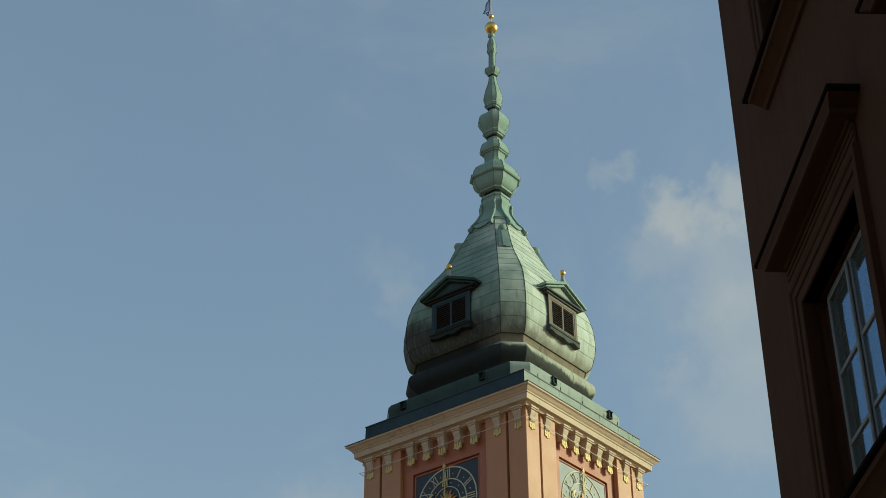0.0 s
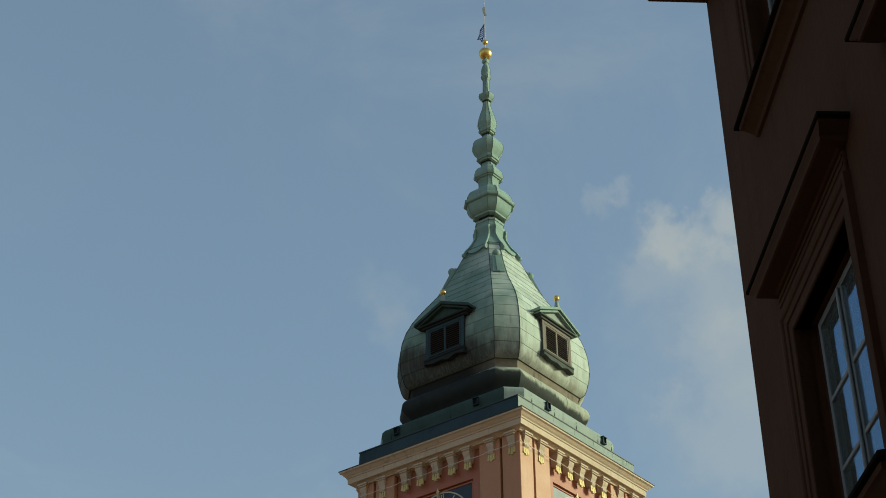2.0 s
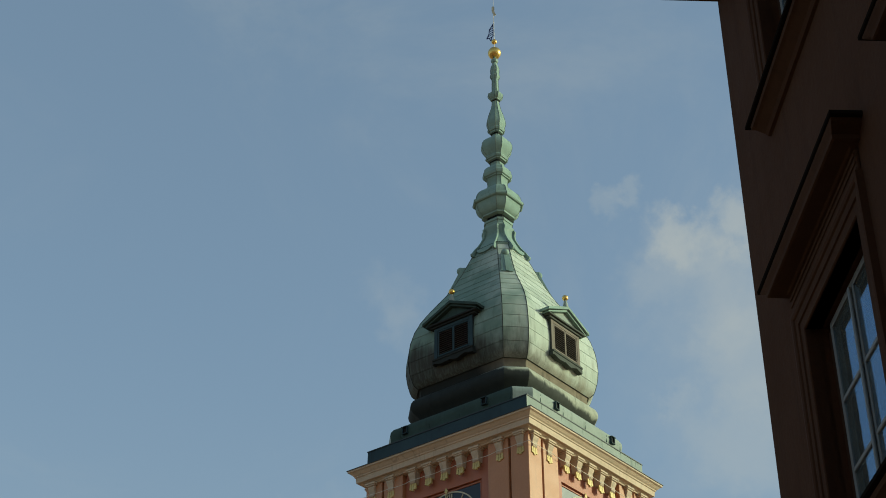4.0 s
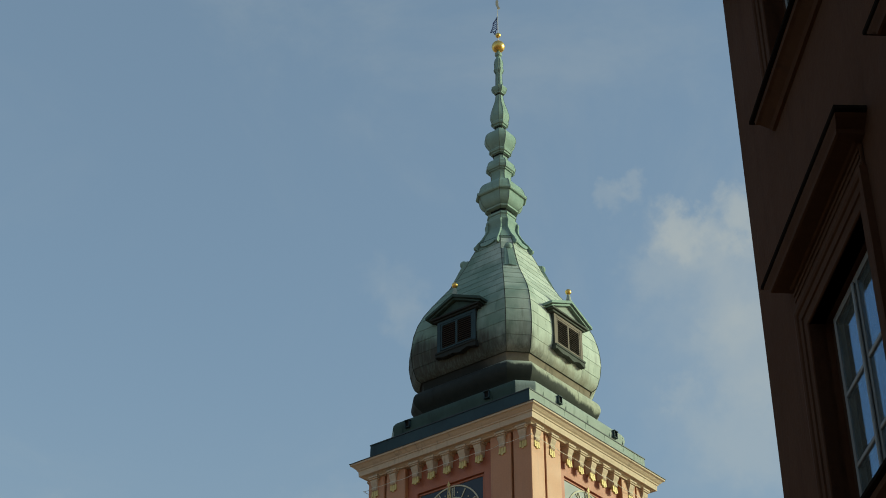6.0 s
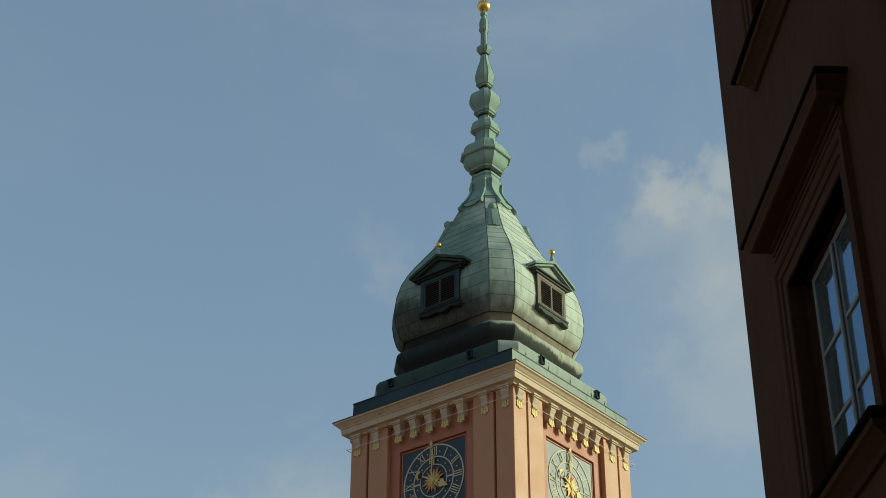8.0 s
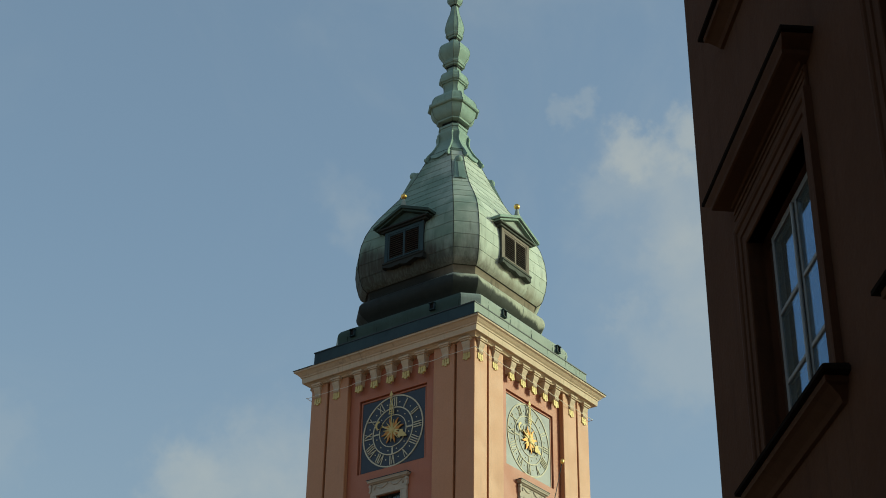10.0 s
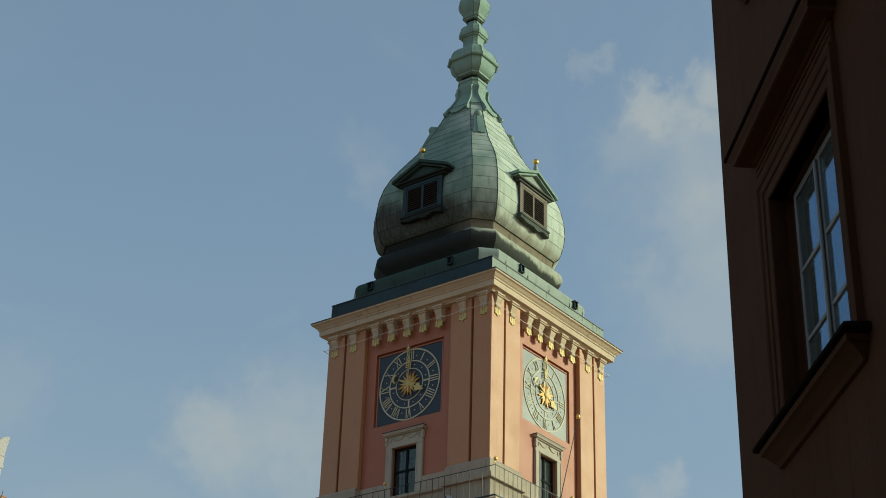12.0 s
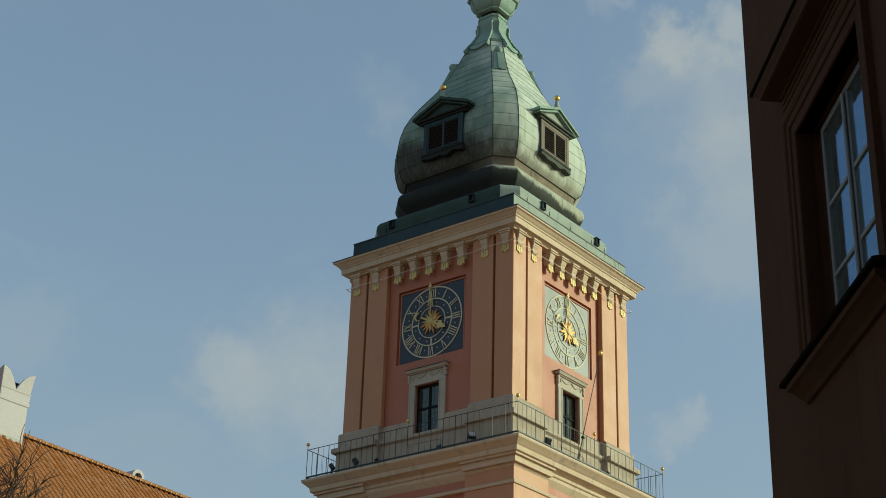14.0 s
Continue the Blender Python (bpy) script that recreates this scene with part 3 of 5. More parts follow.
def straight_rays():
    bm = bmesh.new()
    for i in range(8):
        q = math.pi * i / 4
        c, si = math.cos(q), math.sin(q)
        r = 0.60 + 0.03 * (i % 2)
        outline = [(0.08, 0.045), (0.2, 0.05), (r, 0.004), (r, -0.004), (0.2, -0.05), (0.08, -0.045)]
        slab([(a * c - b * si, a * si + b * c) for a, b in outline], -0.078, -0.03, bm)
    bmesh.ops.create_uvsphere(bm, u_segments=18, v_segments=10, radius=0.17, matrix=Matrix.Translation((0, -0.075, 0)) @ Matrix.Diagonal((1, 0.45, 1, 1)))
    return bm


def flame_rays():
    bm = bmesh.new()
    for i in range(8):
        q = math.pi * (i + 0.5) / 4
        c, si = math.cos(q), math.sin(q)
        pts = [(0.08, 0.0, 0.075), (0.2, 0.02, 0.085), (0.32, -0.02, 0.066), (0.46, 0.016, 0.038), (0.60, -0.006, 0.004)]
        outline = [(a, o + w) for a, o, w in pts] + [(a, o - w) for a, o, w in reversed(pts)]
        slab([(a * c - b * si, a * si + b * c) for a, b in outline], -0.070, -0.028, bm)
    return bm


def long_pointer():
    """A pierced shaft between the rings, then a thin blade with a spade tip."""
    bm = bmesh.new()
    bar(bm, (0, -0.42), (0, 0.74), 0.05, -0.13, -0.115, 0.04)
    for x in (-0.115, 0.0, 0.115):
        bar(bm, (x, 0.76), (x * 0.6, 1.16), 0.034, -0.13, -0.115, 0.026)
    for i, z in enumerate((0.76, 0.86, 0.96, 1.06, 1.16)):
        bar(bm, (-0.13 + 0.012 * i, z), (0.13 - 0.012 * i, z), 0.03, -0.134, -0.112)
    bar(bm, (-0.075, 1.17), (-0.015, 1.60), 0.034, -0.13, -0.115, 0.02)
    bar(bm, (0.075, 1.17), (0.015, 1.60), 0.034, -0.13, -0.115, 0.02)
    slab([(-0.02, 1.58), (-0.10, 1.66), (-0.05, 1.72), (0, 1.84), (0.05, 1.72), (0.10, 1.66), (0.02, 1.58)], -0.134, -0.112, bm)
    return bm


def short_pointer():
    bm = bmesh.new()
    bar(bm, (0, -0.62), (0, 0.45), 0.06, -0.105, -0.09)
    slab([(-0.03, 0.42), (-0.16, 0.46), (-0.20, 0.58), (-0.11, 0.64), (-0.10, 0.74), (0, 0.94), (0.10, 0.74), (0.11, 0.64), (0.20, 0.58), (0.16, 0.46), (0.03, 0.42)], -0.109, -0.086, bm)
    outer = [(0.20 * math.cos(q), -0.80 + 0.20 * math.sin(q)) for q in (math.pi * (1.15 + 1.7 * i / 12) for i in range(13))]
    hollow = [(0.155 * math.cos(q), -0.74 + 0.155 * math.sin(q)) for q in (math.pi * (1.15 + 1.7 * i / 12) for i in range(12, -1, -1))]
    slab(outer + hollow, -0.108, -0.088, bm)
    return bm


plate_me = mesh_of("clock_dial", boxes((-1.70, 1.70, -0.0, 0.05, -1.61, 1.61), bevel=0.008), M_DIAL)
glossy_me = mesh_of("clock_dial", boxes((-1.70, 1.70, -0.0, 0.05, -1.61, 1.61), bevel=0.008), M_DIAL_GLOSSY)
rim_bm = bmesh.new()
for r0, r1 in ((1.575, 1.635), (1.045, 1.095), (0.70, 0.735)):
    ring(rim_bm, r0, r1, -0.028, 0.003)
rim_me = mesh_of("dial_ring", rim_bm, M_DIAL_LINE)
num_me = [mesh_of("numeral", numeral(t), M_DIAL_LINE) for t in NUMERALS]
lozenge_me = mesh_of("hour_mark", slab([(-0.035, 0), (0, -0.035), (0.035, 0), (0, 0.035)], -0.02, 0.003), M_DIAL_LINE)
spoke_me = mesh_of("spoke", bar(bmesh.new(), (0, 0.74), (0, 1.04), 0.07, -0.02, 0.003), M_DIAL_LINE)
M_SUN = material("aged_gilding", (0.48, 0.19, 0.036), (0.50, 0.23, 0.05), 0.5, metal=0.45, bump=0.1, grain=30)
sun_me, flame_me = mesh_of("sun_ornament", straight_rays(), M_GILT), mesh_of("flame_rays", flame_rays(), M_SUN)
long_me, short_me = mesh_of("minute_pointer", long_pointer(), M_GILT), mesh_of("hour_pointer", short_pointer(), M_GILT)
for k in range(4):
    base = turned(k) @ Matrix.Translation((0, -NICHE - 0.055, CLOCK_Z))
    # only the sun-side dial gets the copy with added sheen
    dial = tagged(share("tower_clock", glossy_me if k == 1 else plate_me, None, base), ("glossy" if k == 1 else "dull") + " dark blue square clock dial with pale roman numerals", "clock", group="tower clocks")
    share("dial_ring", rim_me, dial, Matrix.Identity(4))
    for i in range(12):
        q = math.pi / 6 * (i + 0.5)
        for r in (1.30, 0.89):
            share("hour_mark", lozenge_me, dial, Matrix.Translation((r * math.sin(q), 0, r * math.cos(q))))
    for i in range(4):
        share("spoke", spoke_me, dial, Matrix.Rotation(math.pi / 2 * i, 4, "Y"))
    for i, me in enumerate(num_me):
        share("numeral", me, dial, Matrix.Rotation(math.pi / 6 * i, 4, "Y"))
    star = tagged(share("sun_ornament", sun_me, dial, Matrix.Rotation(radians(8), 4, "Y") @ Matrix.Diagonal((0.84, 1, 0.84, 1))), "gilded sun with pointed rays")
    tagged(share("flame_rays", flame_me, star, Matrix.Diagonal((1.22, 1, 1.22, 1))), "orange-gold wavy rays")
    tagged(share("hour_pointer", short_me, dial, Matrix.Rotation(radians(118), 4, "Y")), "gilded pointer with a crescent tail")
    tagged(share("minute_pointer", long_me, dial, Matrix.Rotation(radians(-2), 4, "Y")), "gilded spade-tipped pointer")


def dial_surround():
    """A thin fillet round the plate, inside the niche."""
    w0, w1, z0, z1, y = 1.705, 1.77, CLOCK_Z - 1.65, CLOCK_Z + 1.63, -NICHE
    return boxes((-w1, w1, y - 0.075, y - 0.001, z1, z1 + 0.065), (-w1, -w0, y - 0.075, y - 0.001, z0, z1 - 0.002), (w0, w1, y - 0.075, y - 0.001, z0, z1 - 0.002), bevel=0.012)


put_sides("dial_surround", dial_surround, M_PANEL, tower)


# ---- tower windows ----
SURROUND_Y = -R + 0.05


def window_head():
    """Flat moulded lintel with a carved frieze over it."""
    y = SURROUND_Y
    return boxes((-0.97, 0.97, y - 0.15, y - 0.052, 25.403, 25.62), (-0.69, 0.69, y - 0.175, y - 0.145, 25.405, 25.46), (-0.90, 0.90, y - 0.135, y - 0.052, 25.615, 25.93), bevel=0.01)


def window_jamb(s):
    """A moulded upright beside the window."""
    bm = bmesh.new()
    for x0, x1, y0, y1 in ((0.66, 0.97, 0.15, 0.052), (0.90, 0.97, 0.175, 0.145), (0.64, 0.70, 0.175, 0.145)):
        x0, x1 = sorted((s * x0, s * x1))
        box(bm, x0, x1, SURROUND_Y - y0, SURROUND_Y - y1, 23.25, 25.40, bevel=0.01)
    return bm


def window_volute(s):
    """A scroll at one end of the carved frieze."""
    bm = bmesh.new()
    for z, q in ((25.85, 0.085), (25.60, 0.06)):
        bmesh.ops.create_cone(bm, cap_ends=True, segments=14, radius1=q, radius2=q * 0.8, depth=0.10, matrix=Matrix.Translation((s * 0.96, SURROUND_Y - 0.16, z)) @ Matrix.Rotation(math.pi / 2, 4, "X"))
    box(bm, s * 0.96 - 0.045, s * 0.96 + 0.045, SURROUND_Y - 0.19, SURROUND_Y - 0.052, 25.60, 25.85, bevel=0.02)
    return bm


def window_hood():
    y = -R
    bm = bmesh.new()
    rings = [[bm.verts.new((u * h * 0.95, y - (p if q else 0.0), z)) for u, q in ((-1, 0), (-1, 1), (1, 1), (1, 0))]
             for h, p, z in ((0.98, 0.14, 25.932), (1.0, 0.155, 25.945), (1.02, 0.16, 25.96), (1.06, 0.2, 25.975), (1.10, 0.23, 25.985), (1.11, 0.235, 26.03), (1.14, 0.26, 26.06), (1.145, 0.265, 26.085), (1.13, 0.0, 26.10))]
    for ra, rb in zip(rings, rings[1:]):
        for k in range(3):
            bm.faces.new((ra[k], ra[k + 1], rb[k + 1], rb[k]))
    bm.faces.new(rings[0]), bm.faces.new(rings[-1])
    return bm


GLAZE = -4.06     # plane of the tower windows, set back in the wall


def window_sash():
    y = GLAZE
    rows = [(-0.68, -0.60, y - 0.05, y, 23.3, 25.42), (0.60, 0.68, y - 0.05, y, 23.3, 25.42), (-0.598, 0.598, y - 0.05, y, 25.33, 25.42), (-0.598, 0.598, y - 0.05, y, 23.3, 23.38),
            (-0.055, 0.055, y - 0.07, y, 23.382, 25.328), (-0.598, -0.057, y - 0.065, y, 24.33, 24.43), (0.057, 0.598, y - 0.065, y, 24.33, 24.43)]
    return boxes(*rows, bevel=0.006)


def leads():
    y = GLAZE
    bm = bmesh.new()
    for x0 in (-0.598, 0.057):
        for q in (1, 2):
            x = x0 + 0.541 * q / 3
            box(bm, x - 0.004, x + 0.004, y - 0.03, y - 0.018, 23.39, 24.325)
            box(bm, x - 0.004, x + 0.004, y - 0.03, y - 0.018, 24.435, 25.325)
    for z in (23.62, 23.85, 24.08, 24.66, 24.88, 25.10):
        box(bm, -0.595, -0.06, y - 0.0315, y - 0.0165, z - 0.004, z + 0.004)
        box(bm, 0.06, 0.595, y - 0.0315, y - 0.0165, z - 0.004, z + 0.004)
    return bm


def festoon():
    """A carved swag on one half of the window's frieze."""
    pts = [(0.06 + 0.62 * q / 8, -R - 0.09, 25.87 - 0.15 * math.sin(math.pi * q / 8)) for q in range(9)]
    return tube(pts + [(0.74, -R - 0.09, 25.82), (0.76, -R - 0.09, 25.68)], 0.042, 6, 0.03)


head_me, hood_me = mesh_of("stone_surround", window_head(), M_SURROUND), mesh_of("window_hood", window_hood(), M_SURROUND)
sash_me, lead_me = mesh_of("window", window_sash(), M_BLACK), mesh_of("glazing_bar", leads(), M_BLACK)
reveal_me = mesh_of("curtain", boxes((-0.67, 0.67, GLAZE + 0.10, GLAZE + 0.11, 23.3, 25.41)), M_CURTAIN)
pane_me = [mesh_of("pane", boxes((x0, x1, GLAZE - 0.026, GLAZE - 0.022, z0, z1)), M_LEADED) for x0, x1 in ((-0.597, -0.058), (0.058, 0.597)) for z0, z1 in ((23.382, 24.328), (24.432, 25.328))]
jamb_me, volute_me = ([mesh_of(n, f(s), M_SURROUND) for s in (-1, 1)] for n, f in (("jamb", window_jamb), ("volute", window_volute)))
fest_me = mesh_of("festoon", festoon(), M_SURROUND)
hood_top_me = mesh_of("hood_flashing", boxes((-1.10, 1.10, -R - 0.275, -R - 0.002, 26.102, 26.122)), M_LEAD)
for k in range(4):
    win = tagged(share("window", sash_me, tower, turned(k)), "dark four-light window with small leaded panes")
    share("glazing_bar", lead_me, win, Matrix.Identity(4))
    tagged(share("curtain", reveal_me, win, Matrix.Identity(4)), "dull grey-green blind")
    for me in pane_me:
        share("pane", me, win, Matrix.Identity(4))
    head = tagged(share("stone_surround", head_me, tower, turned(k)), "cream carved stone window surround")
    for i, s in enumerate((-1, 1)):
        share("jamb", jamb_me[i], head, Matrix.Identity(4))
        share("volute", volute_me[i], head, Matrix.Identity(4))
        share("festoon", fest_me, head, Matrix.Diagonal((s, 1, 1, 1)))
    hood = tagged(share("window_hood", hood_me, tower, turned(k)), "cream stone hood over the window")
    share("hood_flashing", hood_top_me, hood, Matrix.Identity(4))

# ---- gallery and lower shaft ----
part("gallery_cornice", sweep([(4.75, 20.55), (4.97, 20.85), (4.97, 20.98), (5.04, 21.02), (5.04, 21.14), (5.16, 21.2), (5.34, 21.26), (5.37, 21.44), (5.42, 21.48), (5.52, 21.58),
                               (5.61, 21.66), (5.63, 21.70), (5.63, 21.78), (4.3, 21.83)], close=False), M_STONE, tower, "cream moulded gallery cornice")
for k in range(4):
    reach = 5.118 if k % 2 == 0 else 4.80
    for x0, x1 in ((-reach, -2.55), (2.55, reach)):
        bm = slab([(x0, 20.90), (x1, 20.90), (x1, 21.15), (x0, 21.15)], -5.12, -4.8)
        grow = 0.12 if k % 2 == 0 else 0.03
        near, far = (0.06, grow) if x0 > 0 else (grow, 0.06)
        slab([(x0 - near, 21.154), (x1 + far, 21.154), (x1 + far, 21.24), (x0 - near, 21.24)], -5.24, -4.8, bm)
        bmesh.ops.transform(bm, matrix=turned(k), verts=bm.verts)
        part("cornice_break", bm, M_STONE, tower)
part("lower_wall", sweep([(4.80, 0.0), (4.80, 20.7)], close=False), M_PANEL, tower, "brick-red stucco lower shaft")
for reach, sides in ((4.918, (0, 2)), (4.80, (1, 3))):
    for x0, x1 in ((-reach, -2.55), (2.55, reach)):
        put_sides("lower_pilaster", lambda: boxes((x0, x1, -4.92, -4.802, 0.3, 20.88)), M_PILASTER, tower, sides)
part("string_course", sweep([(4.78, 20.08), (4.98, 20.10), (5.0, 20.18), (4.96, 20.24), (4.78, 20.26)], close=False), M_STONE, tower, "thin cream string course")


# ---- gallery railing ----
railing = tagged(empty("gallery_railing"), "dark wrought-iron gallery railing with gilded ball finials", "railing")
P = 5.49
up_me = mesh_of("baluster", boxes((-0.004, 0.004, -0.004, 0.004, 21.86, 23.10)), M_IRON)
post_me = mesh_of("post", boxes((-0.0115, 0.0115, -0.0115, 0.0115, 21.78, 23.14), bevel=0.003), M_IRON)
rail_me = mesh_of("top_rail", boxes((-P + 0.03, P - 0.03, -0.013, 0.013, 23.112, 23.138), bevel=0.004), M_IRON)
foot_me = mesh_of("bottom_rail", boxes((-P + 0.03, P - 0.03, -0.028, 0.028, 21.875, 21.935), bevel=0.006), M_IRON)
knob_bm = ball((0, 0, 23.37), 0.078, 12)
tube([(0, 0, 23.14), (0, 0, 23.32)], 0.02, 6, bm=knob_bm)
knob_me = mesh_of("finial", knob_bm, M_GOLD)
for k in range(4):
    side = turned(k) @ Matrix.Translation((0, -P, 0))
    share("top_rail", rail_me, railing, side)
    share("bottom_rail", foot_me, railing, side)
    n = 36
    for i in range(n):
        x = -P + 2 * P * i / n
        post = i % 2 == 0
        ob = share("post" if post else "baluster", post_me if post else up_me, railing, side @ Matrix.Translation((x, 0, 0)))
        if i in (0, 18):
            tagged(share("finial", knob_me, ob, Matrix.Identity(4)), "gilded ball finial")


def floodlight(x, y, turn, lens, size=0.85):
    f = empty("floodlight", Matrix.Translation((x, y, 21.82)) @ Matrix.Rotation(turn, 4, "Z") @ Matrix.Diagonal((size, size, size, 1)))
    part("base", boxes((-0.18, 0.18, -0.10, 0.10, 0.0, 0.03), (-0.205, -0.175, -0.03, 0.03, 0.0, 0.56), (0.175, 0.205, -0.03, 0.03, 0.0, 0.56), bevel=0.006), M_IRON, f)
    tilt = Matrix.Translation((0, 0, 0.54)) @ Matrix.Rotation(radians(-35), 4, "X")
    bm = bmesh.new()
    box(bm, -0.168, 0.168, -0.10, 0.12, -0.17, 0.17, bevel=0.04)
    bmesh.ops.transform(bm, matrix=tilt, verts=bm.verts)
    part("housing", bm, M_IRON, f)
    bm = boxes((-0.135, 0.135, -0.116, -0.102, -0.135, 0.135))
    bmesh.ops.transform(bm, matrix=tilt, verts=bm.verts)
    part("lens", bm, M_WHITE if lens else M_GLASS, f, "pale front glass" if lens else "")
    tagged(f, "small black floodlight standing on the stone gallery", "floodlight", group="gallery floodlights")


floodlight(-3.05, -5.15, 2.4, False)
floodlight(3.0, -5.12, 0.8, True)
floodlight(-1.8, -5.25, 2.8, False, 0.5)
floodlight(1.45, -5.25, 0.2, False, 0.5)
floodlight(-4.3, -5.2, 2.2, False, 0.8)
floodlight(5.15, -2.95, 4.4, False)
floodlight(5.25, 1.35, 4.9, False, 0.5)

# flag pole on the gallery
pole = empty("flag_pole", Matrix.Translation((5.38, -1.12, 21.82)))
part("pole", tube([(0, 0, 0), (0.35, 0.02, 1.5), (1.12, 0.05, 4.5)], 0.024, 8, 0.015), M_IRON, pole)
part("socket", tube([(0, 0, 0), (0.09, 0.005, 0.4)], 0.06, 8), M_IRON, pole)
part("clamp", boxes((0.20, 0.34, -0.05, 0.09, 1.02, 1.10), bevel=0.01), M_IRON, pole)
part("finial", ball((1.135, 0.05, 4.58), 0.085, 12, 1.4), M_GOLD, pole, "gilded finial")
tagged(pole, "thin bare dark flag pole leaning out from the gallery", "flag pole")

# ---- the copper helm ----
#        z, half width, cut corner as a share of it
HELM = [(34.10, 3.22, .23), (34.28, 3.24, .23), (34.32, 3.12, .23), (34.45, 3.10, .23), (34.58, 3.14, .23), (34.72, 3.27, .23), (34.86, 3.39, .23), (35.0, 3.465, .23), (35.15, 3.49, .23), (35.32, 3.465, .23),
        (35.47, 3.39, .23), (35.57, 3.28, .23), (35.62, 3.17, .23), (35.63, 3.12, .23)]
COVE = [(35.60, 3.13, .23), (35.66, 3.10, .23), (35.9, 3.10, .23), (36.09, 3.14, .23)]
DOME = [(36.08, 3.17, .23), (36.16, 3.28, .23), (36.24, 3.35, .23), (36.43, 3.42, .23), (36.88, 3.52, .23), (37.36, 3.575, .23), (37.9, 3.565, .23), (38.46, 3.50, .23), (39.08, 3.355, .235), (39.65, 3.13, .24), (40.17, 2.85, .245),
        (40.65, 2.56, .25), (41.3, 2.16, .26), (42.0, 1.82, .28), (42.64, 1.55, .30), (43.23, 1.34, .32), (43.63, 1.19, .34), (43.95, 1.06, .36)]
# profiles of the spire, one turned member over another: height, half width
NECK = [(43.93, 1.06), (44.03, 1.1), (44.1, 1.02), (44.28, 0.92), (44.62, 0.757), (44.89, 0.63), (45.05, 0.585), (45.2, 0.6), (45.42, 0.645), (45.5, 0.655), (45.58, 0.635), (45.62, 0.57),
        (45.78, 0.575), (45.8, 0.61), (45.92, 0.615), (45.94, 0.48), (46.16, 0.47)]
CROWN = [(46.18, 0.65), (46.2, 0.69), (46.28, 0.7), (46.3, 0.665), (46.34, 0.72), (46.42, 0.81), (46.55, 0.885), (46.72, 0.935), (46.9, 0.955), (46.96, 0.965), (46.975, 1.05), (47.02, 1.085), (47.12, 1.085),
         (47.17, 1.06), (47.18, 0.99), (47.3, 0.985), (47.45, 0.955), (47.66, 0.86), (47.82, 0.72), (47.86, 0.6), (47.87, 0.52)]
KNOB = [(47.9, 0.5), (48.1, 0.445), (48.3, 0.425), (48.5, 0.44), (48.6, 0.48), (48.61, 0.54), (48.66, 0.55), (48.7, 0.61), (48.78, 0.635), (48.9, 0.635), (48.95, 0.6), (49.1, 0.585), (49.25, 0.5), (49.36, 0.4), (49.38, 0.34)]
BULB = [(49.42, 0.32), (49.6, 0.3), (49.74, 0.32), (49.76, 0.4), (49.84, 0.42), (49.86, 0.47), (49.96, 0.5), (50.0, 0.485), (50.01, 0.44), (50.1, 0.47), (50.22, 0.545), (50.4, 0.635), (50.58, 0.68), (50.8, 0.675), (51, 0.6), (51.16, 0.46), (51.22, 0.36), (51.24, 0.27)]
VASE = [(51.3, 0.24), (51.45, 0.21), (51.56, 0.225), (51.58, 0.29), (51.66, 0.31), (51.68, 0.36), (51.8, 0.395), (51.84, 0.385), (51.85, 0.35), (51.94, 0.375), (52.08, 0.415), (52.2, 0.43), (52.42, 0.41), (52.77, 0.335), (53.15, 0.235),
        (53.5, 0.175), (53.76, 0.155), (53.78, 0.22), (53.84, 0.23), (53.9, 0.28), (54.0, 0.33), (54.12, 0.35), (54.18, 0.345), (54.2, 0.29), (54.26, 0.25), (54.28, 0.18)]
NEEDLE = [(54.36, 0.16), (55.1, 0.145), (55.2, 0.15), (55.3, 0.2), (55.38, 0.225), (55.46, 0.225), (55.5, 0.19), (55.54, 0.185), (55.7, 0.205), (55.9, 0.205), (56.1, 0.17), (56.25, 0.12), (56.36, 0.1), (56.4, 0.15), (56.5, 0.17), (56.58, 0.16), (56.62, 0.1), (56.75, 0.06)]
SPIRE = [(z, s, 0.36) for z, s in NECK + CROWN + KNOB + BULB] + [(z, s, 0.39) for z, s in VASE + NEEDLE]


def chamfered(rows):
    return [(s, z, s * c) for z, s, c in rows]


helm = tagged(empty("copper_helm", Matrix.Translation((-0.068, -0.05, 0))), "green patinated copper onion helm with a tall knobbed spire", "tower roof")
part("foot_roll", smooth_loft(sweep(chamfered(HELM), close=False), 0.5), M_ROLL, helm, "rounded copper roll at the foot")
part("cove", smooth_loft(sweep(chamfered(COVE), close=False), 0.5), M_COVE, helm, "brown hollow over the roll")
# lapped joints across the roll
for k in range(4):
    for u in (-1.55, 0.9):
        bm = tube([(u, -s - 0.002, z) for z, s, c in HELM if z > 34.4], 0.008, 5)
        bmesh.ops.transform(bm, matrix=turned(k), verts=bm.verts)
        part("roll_seam", bm, M_DORMER, helm)
inner = [(z, s - 0.03, c) for z, s, c in DOME]
part("dome", smooth_loft(sweep(chamfered(inner), close=False), 0.75), M_DORMER, helm, "onion-shaped body")
part("spire", smooth_loft(sweep(chamfered(SPIRE), close=False), 0.42), M_COPPER, helm, "slender knobbed copper spire")


def dome_at(z):
    for (z0, s0, c0), (z1, s1, c1) in zip(DOME, DOME[1:]):
        if z <= z1:
            u = (z - z0) / (z1 - z0)
            return s0 + (s1 - s0) * u, c0 + (c1 - c0) * u
    return DOME[-1][1:]


# sheets of copper: rows follow the curve, joints staggered
rows_z = [36.09, 36.75, 37.4, 38.05, 38.68, 39.28, 39.84, 40.36, 40.85, 41.32, 41.78, 42.24, 42.70, 43.14, 43.56, 43.94]


